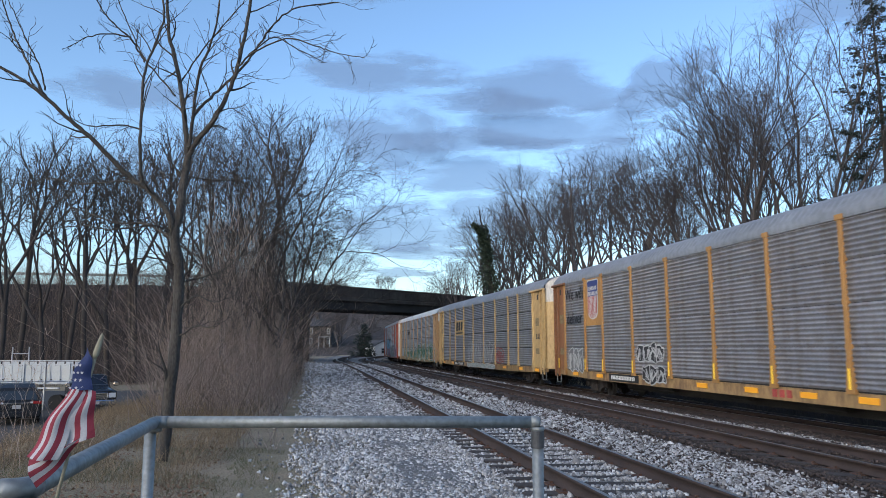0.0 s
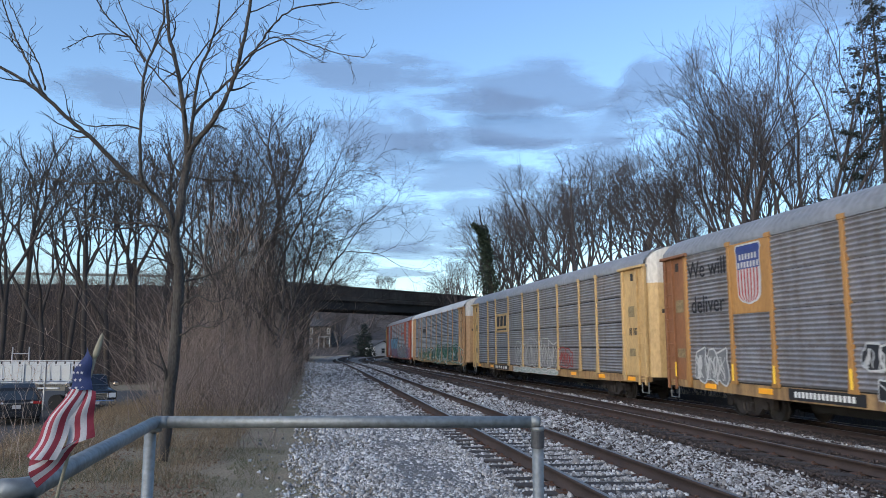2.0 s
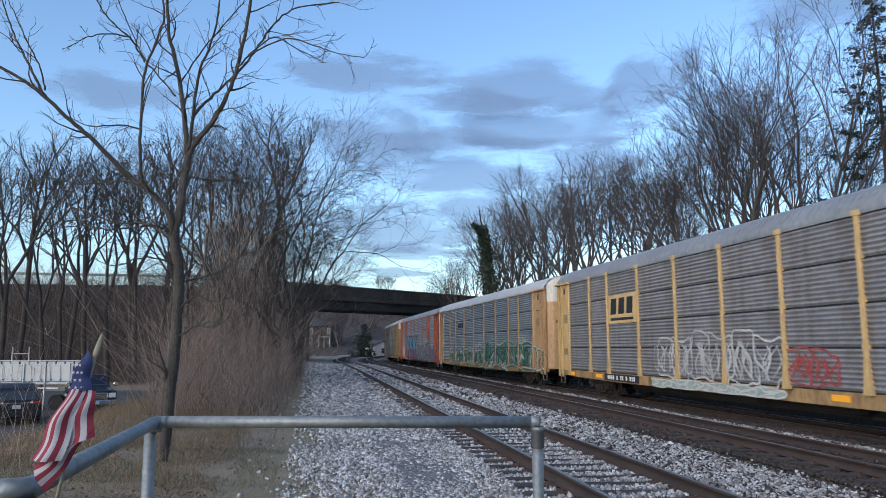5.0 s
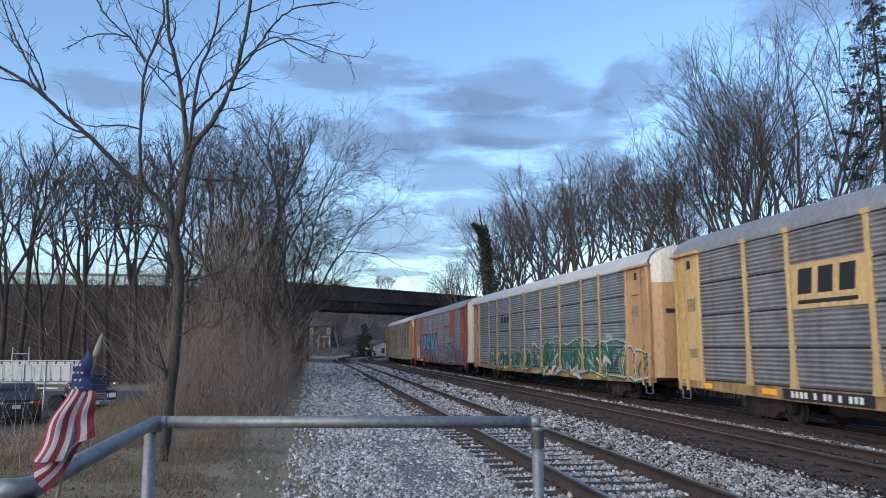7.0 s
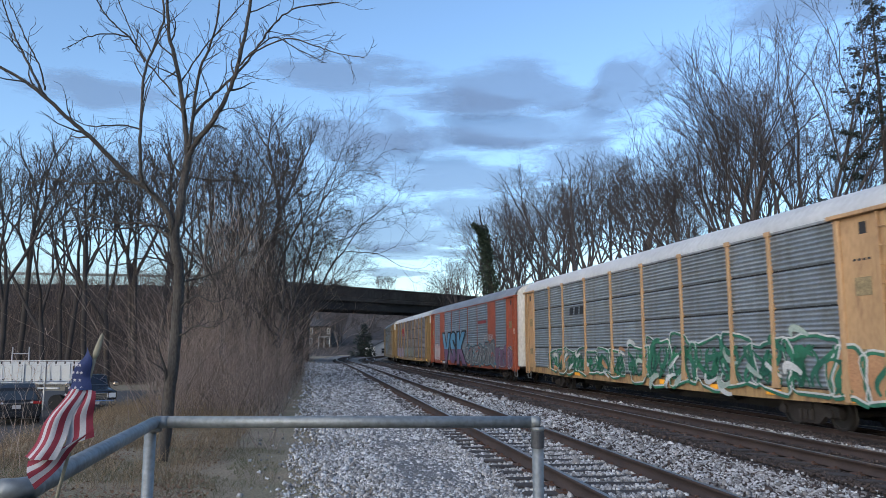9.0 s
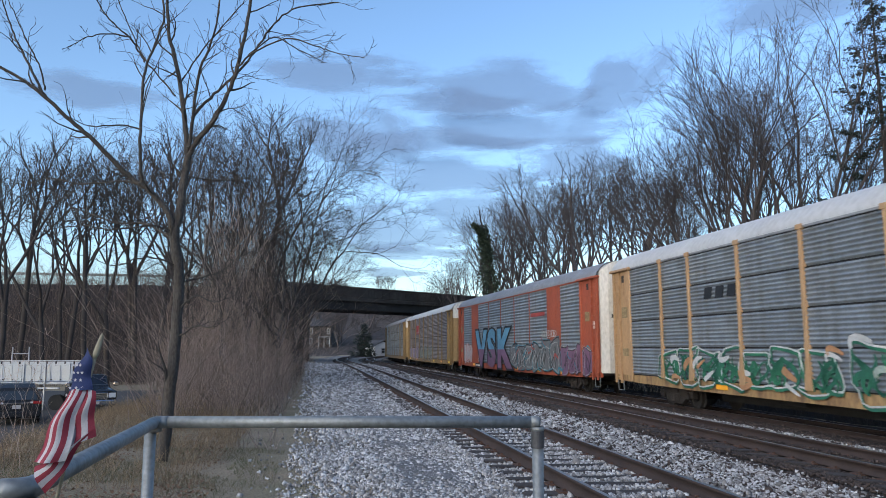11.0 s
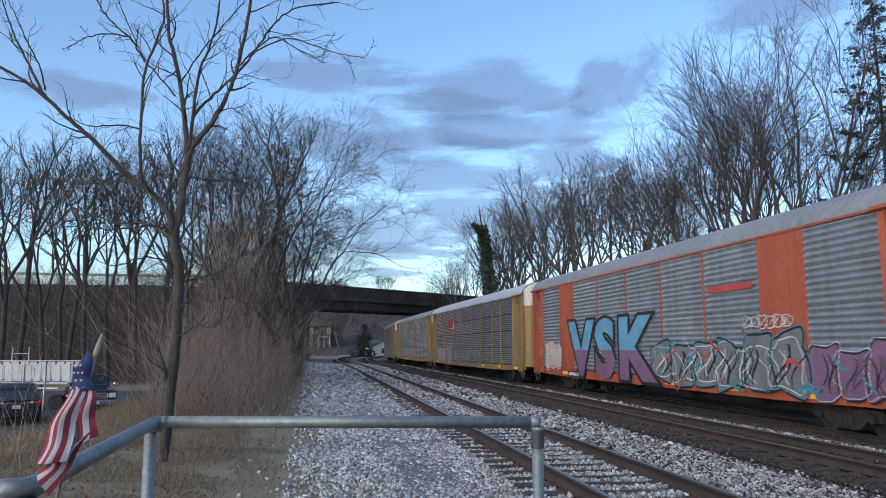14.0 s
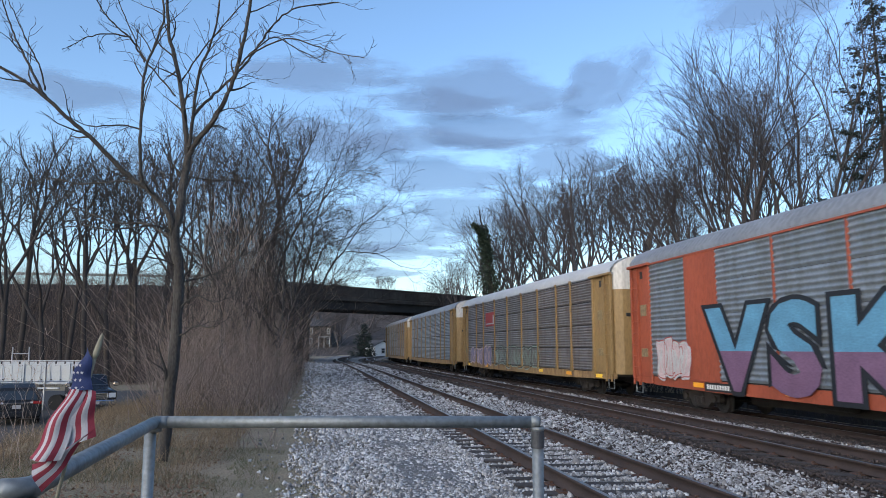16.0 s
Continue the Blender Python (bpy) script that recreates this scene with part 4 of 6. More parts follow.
def build_hill():
    def height(x, y):
        f = min(max((y - 190) / 170, 0), 1)
        return -1.5 + (27 + 7 * noise.noise((x * 0.012, 0, 3))) * f * f * (3 - 2 * f) + 2.0 * noise.noise((x * 0.05, y * 0.05, 7)) * f
    xs, ys = list(np.arange(-420, 421, 12.0)), list(np.arange(190, 560, 12.0))
    vs, fs = grid_sheet(xs, ys, height)
    tagged(new("hillside", raw_mesh("hillside", vs, fs, M_HILL, True)), "brown wooded hillside in the distance", "hill", kind="structure")
    return height


def build_shade_wall():
    """Plain unseen wall added behind the camera to keep sun off the railing and flag."""
    tagged(new("shade_wall", mesh_of("shade_wall", box(-22, 2, -8.3, -8.0, -0.4, 3.3), M_BRICK)), "plain dark brick wall added out of view to shade the railing and flag", "wall", kind="structure")


build_shade_wall()
build_bridge()
build_embankment()
HILL = build_hill()
build_houses()


# ---- bare winter trees ----
def tree_meshes(seed, height, trunk, levels=4, spread=0.55, kids=(12, 8, 6, 4), first=0.3, mat=None, droop=0.0, lean=(0, 0), twig=0.011, wiggle=0.13, guides=None, rise=0.06):
    """A tapered trunk with limbs that fork down to twigs: the trunk's mesh and the crown's."""
    rs = np.random.RandomState(seed)
    out = {0: ([], [], [0]), 1: ([], [], [0])}

    def tubes(pts, radii, sides, level):
        V, F, c = out[0 if level == 0 else 1]
        ang = np.arange(sides) * 2 * np.pi / sides
        n = len(pts) - 1
        for i, q in enumerate(pts):
            e = pts[min(i + 1, n)] - pts[max(i - 1, 0)]
            e = e / np.linalg.norm(e)
            a = np.cross(e, (0.3, 0.5, 0.8) if abs(e[2]) < 0.9 else (1, 0, 0))
            a /= np.linalg.norm(a)
            b = np.cross(e, a)
            V.append(q + radii[i] * (np.cos(ang)[:, None] * a + np.sin(ang)[:, None] * b))
        k = np.arange(sides)
        for i in range(n):
            o = c[0] + i * sides
            F.append(np.stack([o + k, o + (k + 1) % sides, o + sides + (k + 1) % sides, o + sides + k], 1))
        c[0] += (n + 1) * sides

    def sprout(pts, radii, length, level, m, start):
        n = len(pts) - 1
        for c in range(m):
            f = start + (1 - start) * (c + rs.rand()) / m
            i = min(int(f * n), n - 1)
            q = pts[i] + (pts[i + 1] - pts[i]) * (f * n - i)
            e = pts[i + 1] - pts[i]
            e = e / np.linalg.norm(e)
            a = np.cross(e, rs.normal(size=3))
            a /= np.linalg.norm(a)
            o = spread * rs.uniform(0.7, 1.35)
            branch(q, e * math.cos(o) + a * math.sin(o), length * (1 - 0.5 * f) * rs.uniform(0.42, 0.72), max(twig, radii[i] * rs.uniform(0.4, 0.6)), level + 1)

    def branch(p, d, length, r, level):
        n = (10, 7, 5, 3, 2)[min(level, 4)]
        sides = (9, 6, 4, 3, 3)[min(level, 4)]
        pts, step = [np.array(p, float)], length / n
        d = np.array(d, float)
        d /= np.linalg.norm(d)
        for i in range(n):
            d = d + rs.normal(0, wiggle * (0.5 if level == 0 else 1), 3) + np.array((0, 0, (rise if level > 0 else 0.03) - droop * level))
            d /= np.linalg.norm(d)
            pts.append(pts[-1] + d * step)
        radii = np.linspace(r, max(twig * 0.6, r * (0.3 if level == 0 else 0.22)), n + 1)
        tubes(pts, radii, sides, level)
        if level < levels:
            sprout(pts, radii, length, level, kids[level] if level < len(kids) else 4, first if level == 0 else 0.2)

    if guides:
        for level, r0, r1, m, pts in guides:
            knots = [np.array(q, float) for q in pts]
            fine = []
            for i in range(len(knots) - 1):
                a, b, c, d = knots[max(i - 1, 0)], knots[i], knots[i + 1], knots[min(i + 2, len(knots) - 1)]
                for f in np.linspace(0, 1, 6)[:-1]:
                    fine.append(0.5 * (2 * b + (c - a) * f + (2 * a - 5 * b + 4 * c - d) * f * f + (3 * b - a - 3 * c + d) * f ** 3) + rs.normal(0, 0.006, 3))
            fine.append(knots[-1])
            radii = 0.86 * np.linspace(r0, r1, len(fine))
            tubes(fine, radii, 10 if level == 0 else 8, level)
            span = sum(np.linalg.norm(b - a) for a, b in zip(fine, fine[1:]))
            sprout(fine, radii, min(span, 3.0) * 0.55, max(level, 1), int(m * 1.7), 0.2)
    else:
        branch((0, 0, -0.3), (lean[0], lean[1], 1), height, trunk, 0)
    return [raw_mesh(nm, np.concatenate(V), np.concatenate(F), mat or M_BARK, True) for nm, (V, F, _) in zip(("trunk", "crown"), (out[0], out[1]))]


def bare_tree(meshes, label, x, y, turn=0, size=1.0, group="", z=None, name="bare_tree"):
    t = tagged(thing(name), label, "tree", group=group)
    t.matrix_basis = pose(x, y, ground_z(x, y) if z is None else z, 0, 0, turn) @ Matrix.Diagonal((size, size, size, 1))
    for nm, me in zip(("trunk", "crown"), meshes):
        ob = new(nm, me)
        ob.parent = t
    return t


def fork_tree(seed, height, trunk, clear=0.2, spread=0.42, up=0.10, depth=7, shrink=0.82, leaders=3, shoots=2, twig=0.011, mat=None, wiggle=0.07):
    """A tree whose limbs fork again and again into a rounded crown of fine twigs: the trunk's mesh and the crown's."""
    rs = np.random.RandomState(seed)
    parts = {0: ([], [], [0]), 1: ([], [], [0])}

    rings = {k: np.stack([np.cos(np.arange(k) * 2 * np.pi / k), np.sin(np.arange(k) * 2 * np.pi / k)], 1) for k in (3, 5, 7, 9)}

    def limb(pts, r0, r1, sides, which):
        V, F, c = parts[which]
        P = np.array(pts)
        n = len(P) - 1
        e = P[-1] - P[0]
        a = np.array((-e[1], e[0], 0.001 + 0.2 * e[2]))
        a -= e * (a @ e) / (e @ e)
        a /= math.sqrt(a @ a)
        b = np.array((e[1] * a[2] - e[2] * a[1], e[2] * a[0] - e[0] * a[2], e[0] * a[1] - e[1] * a[0])) / math.sqrt(e @ e)
        ring = rings[sides] @ np.stack([a, b])
        V.append((P[:, None, :] + np.linspace(r0, r1, n + 1)[:, None, None] * ring[None]).reshape(-1, 3))
        F.append((c[0], n, sides))
        c[0] += (n + 1) * sides

    def quads(F):
        for base, n, sides in F:
            k = np.arange(sides)
            o = base + sides * np.arange(n)[:, None]
            nx = (k + 1) % sides
            yield np.stack([o + k, o + nx, o + sides + nx, o + sides + k], 2).reshape(-1, 4)

    def turned(d, angle, azimuth):
        a = np.array((0, d[2], -d[1])) if abs(d[0]) < 0.7 else np.array((-d[2], 0, d[0]))
        a = a / math.sqrt(a @ a)
        b = np.array((d[1] * a[2] - d[2] * a[1], d[2] * a[0] - d[0] * a[2], d[0] * a[1] - d[1] * a[0]))
        return d * math.cos(angle) + (a * math.cos(azimuth) + b * math.sin(azimuth)) * math.sin(angle)

    def run(p, d, length, n, bend, lift):
        pts = [p]
        for turn in rs.normal(0, bend, (n, 3)):
            d = d + turn
            d[2] += lift
            d = d / math.sqrt(d @ d)
            pts.append(pts[-1] + d * (length / n))
        return pts, d

    def grow(p, d, length, r, level):
        n = 4 if level < 3 else (3 if level < 5 else 2)
        pts, end = run(p, d, length, n, wiggle * (1 + 0.15 * level), up)
        thin = max(twig, r * 0.74)
        limb(pts, r, thin, 7 if level < 2 else (5 if level < 4 else 3), 1)
        if level >= 2:
            for _ in range(shoots):
                i = rs.randint(0, n)
                q = pts[i] + (pts[i + 1] - pts[i]) * rs.rand()
                tp, te = run(q, turned(end, rs.uniform(0.5, 1.0), rs.uniform(0, 6.28)), length * rs.uniform(0.7, 1.3), 3, 0.12, up)
                limb(tp, max(twig * 0.8, r * 0.3), twig * 0.6, 3, 1)
        if level >= depth:
            return
        k = 3 if rs.rand() < 0.28 else 2
        az = rs.uniform(0, 6.28)
        for c in range(k):
            first = c == 0
            o = spread * rs.uniform(0.35, 0.8) if first else spread * rs.uniform(0.8, 1.45)
            grow(pts[-1], turned(end, o, az + 6.28 * c / k + rs.uniform(-0.4, 0.4)), length * shrink * rs.uniform(0.82, 1.12) * (1.0 if first else 0.9), thin * (0.92 if first else 0.74), level + 1)

    stem, end = run(np.array((0, 0, -0.4)), np.array((0, 0, 1.0)), height * clear + 0.4, 5, 0.05, 0.05)
    limb(stem, trunk, trunk * 0.8, 9, 0)
    az = rs.uniform(0, 6.28)
    first_len = height * (1 - clear) * 0.235
    for c in range(leaders):
        grow(stem[-1] if c < 2 else stem[-2], turned(end, spread * rs.uniform(0.6, 1.25), az + 6.28 * c / leaders), first_len * rs.uniform(0.9, 1.15), trunk * 0.62, 0)
    meshes = []
    top = max(float(np.max(v[:, 2])) for v in parts[1][0])
    for nm, (V, F, _) in zip(("trunk", "crown"), (parts[0], parts[1])):
        meshes.append(raw_mesh(nm, np.concatenate(V) * (height / top), np.concatenate(list(quads(F))), mat or M_BARK, True))
    return meshes


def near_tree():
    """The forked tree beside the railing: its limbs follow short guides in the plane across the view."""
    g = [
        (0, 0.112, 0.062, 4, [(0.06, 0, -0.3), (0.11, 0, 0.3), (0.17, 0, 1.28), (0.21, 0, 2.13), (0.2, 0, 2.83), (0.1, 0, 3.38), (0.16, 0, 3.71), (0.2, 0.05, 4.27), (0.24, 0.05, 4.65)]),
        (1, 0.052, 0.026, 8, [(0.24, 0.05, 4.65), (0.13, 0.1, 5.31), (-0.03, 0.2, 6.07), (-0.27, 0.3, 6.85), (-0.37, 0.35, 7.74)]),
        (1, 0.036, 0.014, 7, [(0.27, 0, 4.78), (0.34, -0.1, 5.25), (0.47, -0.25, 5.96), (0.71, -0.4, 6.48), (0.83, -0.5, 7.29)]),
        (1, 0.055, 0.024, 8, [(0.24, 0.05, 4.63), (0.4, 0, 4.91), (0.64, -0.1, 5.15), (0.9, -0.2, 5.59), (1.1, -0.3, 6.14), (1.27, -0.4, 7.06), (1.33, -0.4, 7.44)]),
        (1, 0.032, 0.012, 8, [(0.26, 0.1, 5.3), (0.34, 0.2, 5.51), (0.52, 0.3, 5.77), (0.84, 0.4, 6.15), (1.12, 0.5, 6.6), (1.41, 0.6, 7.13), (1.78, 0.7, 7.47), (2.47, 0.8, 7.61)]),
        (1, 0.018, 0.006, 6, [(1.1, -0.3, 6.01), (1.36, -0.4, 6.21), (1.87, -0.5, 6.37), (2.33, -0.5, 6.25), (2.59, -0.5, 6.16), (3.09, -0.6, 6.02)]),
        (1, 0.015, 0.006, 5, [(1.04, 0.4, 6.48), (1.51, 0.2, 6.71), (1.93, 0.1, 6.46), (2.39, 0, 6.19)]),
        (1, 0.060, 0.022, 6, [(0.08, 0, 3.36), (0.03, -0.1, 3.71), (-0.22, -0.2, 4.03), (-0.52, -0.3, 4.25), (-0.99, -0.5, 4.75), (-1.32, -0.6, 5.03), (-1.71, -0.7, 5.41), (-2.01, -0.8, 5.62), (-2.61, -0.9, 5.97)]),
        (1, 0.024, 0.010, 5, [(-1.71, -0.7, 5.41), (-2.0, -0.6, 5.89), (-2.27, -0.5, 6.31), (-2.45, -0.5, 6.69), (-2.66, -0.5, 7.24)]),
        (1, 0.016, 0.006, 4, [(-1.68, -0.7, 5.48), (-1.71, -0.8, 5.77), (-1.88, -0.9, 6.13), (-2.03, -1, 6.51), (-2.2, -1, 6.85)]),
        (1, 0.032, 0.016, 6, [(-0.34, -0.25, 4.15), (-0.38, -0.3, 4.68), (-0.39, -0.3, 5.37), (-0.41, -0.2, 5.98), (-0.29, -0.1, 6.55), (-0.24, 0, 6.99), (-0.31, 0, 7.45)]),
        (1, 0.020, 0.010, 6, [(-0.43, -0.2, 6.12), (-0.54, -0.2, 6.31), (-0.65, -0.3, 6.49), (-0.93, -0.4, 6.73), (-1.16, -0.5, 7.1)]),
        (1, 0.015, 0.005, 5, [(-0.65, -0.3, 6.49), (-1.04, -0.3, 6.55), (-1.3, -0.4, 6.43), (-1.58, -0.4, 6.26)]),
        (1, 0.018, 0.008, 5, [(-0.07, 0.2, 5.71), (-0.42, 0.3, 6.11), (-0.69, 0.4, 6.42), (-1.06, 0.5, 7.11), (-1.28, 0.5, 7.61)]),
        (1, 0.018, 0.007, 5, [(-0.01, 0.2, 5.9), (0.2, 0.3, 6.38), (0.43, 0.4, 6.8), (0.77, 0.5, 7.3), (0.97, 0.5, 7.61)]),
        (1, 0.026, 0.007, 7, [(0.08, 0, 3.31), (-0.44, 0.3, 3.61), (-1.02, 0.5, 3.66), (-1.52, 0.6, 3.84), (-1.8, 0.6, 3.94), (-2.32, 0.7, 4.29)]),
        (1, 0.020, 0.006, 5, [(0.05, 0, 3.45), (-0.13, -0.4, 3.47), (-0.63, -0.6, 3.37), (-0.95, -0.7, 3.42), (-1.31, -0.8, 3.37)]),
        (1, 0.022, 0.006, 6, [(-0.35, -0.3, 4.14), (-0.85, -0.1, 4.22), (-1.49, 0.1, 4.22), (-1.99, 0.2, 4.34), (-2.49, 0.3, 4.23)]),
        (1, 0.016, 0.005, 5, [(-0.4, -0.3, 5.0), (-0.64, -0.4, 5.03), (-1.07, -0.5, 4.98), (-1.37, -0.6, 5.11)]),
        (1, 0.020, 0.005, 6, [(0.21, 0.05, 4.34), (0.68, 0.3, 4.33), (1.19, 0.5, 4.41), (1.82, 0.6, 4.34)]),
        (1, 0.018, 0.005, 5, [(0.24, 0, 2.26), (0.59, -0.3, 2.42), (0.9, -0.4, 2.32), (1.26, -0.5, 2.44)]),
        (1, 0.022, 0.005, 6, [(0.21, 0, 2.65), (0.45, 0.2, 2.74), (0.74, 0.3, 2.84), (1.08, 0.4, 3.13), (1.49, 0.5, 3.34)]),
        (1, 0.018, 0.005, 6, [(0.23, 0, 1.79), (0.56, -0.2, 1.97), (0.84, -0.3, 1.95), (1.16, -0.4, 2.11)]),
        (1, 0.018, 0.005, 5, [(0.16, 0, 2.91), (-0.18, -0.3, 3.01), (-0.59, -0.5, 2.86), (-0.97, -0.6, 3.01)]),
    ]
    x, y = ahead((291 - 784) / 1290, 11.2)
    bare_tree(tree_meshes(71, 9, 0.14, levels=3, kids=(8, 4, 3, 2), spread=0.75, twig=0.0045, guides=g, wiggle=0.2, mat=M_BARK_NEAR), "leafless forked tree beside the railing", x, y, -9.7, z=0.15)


def build_trees():
    """Heights of the tree meshes are 16 m; each tree is scaled to its own."""
    H = 16.0
    tall = [fork_tree(20 + i, H, 0.15, clear=(0.26, 0.44, 0.34, 0.52)[i], spread=0.40, up=0.05, depth=4, shrink=0.82, leaders=3, shoots=2, twig=0.013, mat=M_BARK) for i in range(4)]
    vase = [fork_tree(40 + i, H, 0.24, clear=0.13, spread=0.38, up=0.05, depth=6, shrink=0.85, leaders=5, shoots=2, twig=0.0085, mat=M_BARK_PALE) for i in range(3)]
    round_crown = [fork_tree(50 + i, H, 0.15, clear=0.22, spread=0.52, up=0.01, depth=6, shrink=0.84, leaders=4, shoots=2, twig=0.008, mat=M_BARK, wiggle=0.09) for i in range(3)]
    far = [fork_tree(60 + i, H, 0.24, clear=0.14, spread=0.40, up=0.05, depth=5, shrink=0.84, leaders=4, shoots=2, twig=0.009, mat=M_BARK_PALE) for i in range(3)]
    distant = [fork_tree(70 + i, H, 0.25, clear=0.15, spread=0.45, up=0.05, depth=3, shrink=0.83, leaders=4, shoots=2, twig=0.05, mat=M_BARK_PALE) for i in range(2)]
    rs = random.Random(3)
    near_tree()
    # slope across, distance, height over the eye, tree
    for px, d, top, m in ((-0.228, 38, 14.2, round_crown[0]), (-0.195, 44, 11.5, round_crown[1]), (-0.205, 40, 13.0, round_crown[2]), (-0.262, 34, 10.8, round_crown[2]), (-0.30, 29, 9.0, tall[0]), (-0.25, 46, 15.5, tall[3]),
                          (-0.345, 34, 9.5, tall[1]), (-0.238, 48, 9.0, round_crown[0]), (-0.252, 40, 7.0, round_crown[1]), (-0.214, 51, 8.5, round_crown[2]), (-0.275, 37, 8.0, round_crown[0]), (-0.20, 36, 5.5, round_crown[1]), (-0.285, 44, 12.5, tall[2]), (-0.205, 56, 12.0, round_crown[2]), (-0.225, 31, 6.0, round_crown[1])):
        x, y = ahead(px, d)
        bare_tree(m, "slender leafless tree in the trackside thicket", x, y, rs.uniform(0, 360), (top + 2.5) / H, "trackside thicket")
    for k in range(13):
        px, d = -0.66 + 0.31 * (k + rs.random()) / 13, rs.uniform(46, 74)
        x, y = ahead(px, d)
        bare_tree(tall[k % 4], "tall slender leafless tree below the embankment", x, y, rs.uniform(0, 360), (rs.uniform(0.25, 0.335) * d + 3.5) / H, "woodland edge")
    for k in range(7):
        x, y = rs.uniform(-75, -12), rs.uniform(100, 128)
        bare_tree(far[k % 3], "leafless tree behind the road", x, y, rs.uniform(0, 360), rs.uniform(0.8, 1.1), "woodland behind the road", 6)
    for px, d, top, k, turn, tilt in ((0.415, 46, 19.5, 0, 40, -5), (0.50, 43, 19.5, 1, 200, 2), (0.40, 48, 17.0, 2, 120, -24), (0.44, 45, 19.5, 0, 280, -12), (0.55, 47, 16.5, 2, 10, 0), (0.46, 55, 19.0, 2, 80, -4)):
        x, y = ahead(px, d)
        t = bare_tree(vase[k], "broad leafless tree with upswept limbs beyond the train", x, y, turn, (top + 1.0) / H, "trees beyond the train")
        t.matrix_basis = Matrix.Translation(t.matrix_basis.translation) @ pose(0, 0, 0, 0, tilt, 0) @ Matrix.Translation(-t.matrix_basis.translation) @ t.matrix_basis
    for k in range(12):
        px = 0.05 + 0.31 * (k + rs.random()) / 12
        d = 125 - 190 * px + rs.uniform(-8, 22)
        x, y = ahead(px, d)
        h = float(np.interp(px, (0.0, 0.05, 0.09, 0.135, 0.2, 0.25, 0.3, 0.36), (0.09, 0.14, 0.21, 0.27, 0.27, 0.26, 0.25, 0.22))) * d * rs.uniform(0.78, 1.0)
        bare_tree(far[k % 3], "leafless tree in the far woodland strip", x, y, rs.uniform(0, 360), (h + 2.2) / H, "trees beyond the train")
    for px, d, top in ((-0.004, 118, 10.5), (0.022, 112, 12.0), (0.044, 108, 13.5), (0.066, 100, 14.5), (0.09, 96, 16.0)):
        x, y = ahead(px, d)
        bare_tree(far[int(d) % 3], "leafless tree beside the bridge", x, y, rs.uniform(0, 360), (top + 2.2) / H, "trees beyond the train")
    for k in range(60):
        x, y = rs.uniform(-60, 150), rs.uniform(185, 330)
        bare_tree(distant[k % 2], "leafless tree on the distant hillside", x, y, rs.uniform(0, 360), rs.uniform(0.6, 0.9), "hillside trees", max(HILL(x, y), -1.5) - 0.3)


# ---- evergreens ----
def conifer(label, x, y, height, reach, seed, thin=0.25, base=0.12, z=None, tufts=46, power=1.0, size=1.0):
    """A straight trunk with whorls of boughs, each bough a stem with clumps of short needle tufts."""
    t = tagged(thing("conifer", x, y, ground_z(x, y) if z is None else z), label, "tree")
    part("trunk", tube([(0, 0, -0.3), (0.1, 0, height * 0.5), (0, 0, height)], [0.2, 0.11, 0.015], 8), M_BARK, t)
    rs = np.random.RandomState(seed)
    stems, V, F, n = bmesh.new(), [], [], 0
    z = height * base
    while z < height - 0.15:
        f = (z - height * base) / (height * (1 - base))
        for b in range(6):
            if rs.rand() < thin:
                continue
            a = rs.uniform(0, 6.28)
            L = (reach * (1 - f) ** power + 0.15) * rs.uniform(0.55, 1.15)
            out = np.array((math.cos(a), math.sin(a), 0))
            pts = [out * L * q + np.array((0, 0, z - 0.22 * L * q + 0.30 * L * q * q)) for q in (0, 0.5, 1)]
            add_tube(stems, pts, [0.03, 0.02, 0.008], 4)
            for c in range(max(2, int(L * 2.6))):
                q = 0.25 + 0.8 * rs.rand() ** 0.7
                mid = out * L * q + np.array((0, 0, z - 0.22 * L * q + 0.30 * L * q * q)) + rs.normal(0, 0.10 + 0.05 * L, 3) * (1, 1, 0.35)
                for _ in range(tufts // 3):
                    tri = mid + rs.normal(0, 0.14 * size, 3) * (1, 1, 0.6) + rs.normal(size=(3, 3)) * 0.085 * size * (1, 1, 0.7)
                    V.append(tri)
                    F.append((n, n + 1, n + 2))
                    n += 3
        z += rs.uniform(0.3, 0.55)
    p = part("boughs", stems, M_BARK, t)
    p["kind"] = "stuff"
    ob = new("needles", raw_mesh("needles", np.concatenate(V), np.array(F), M_NEEDLE))
    ob.parent = t
    return t


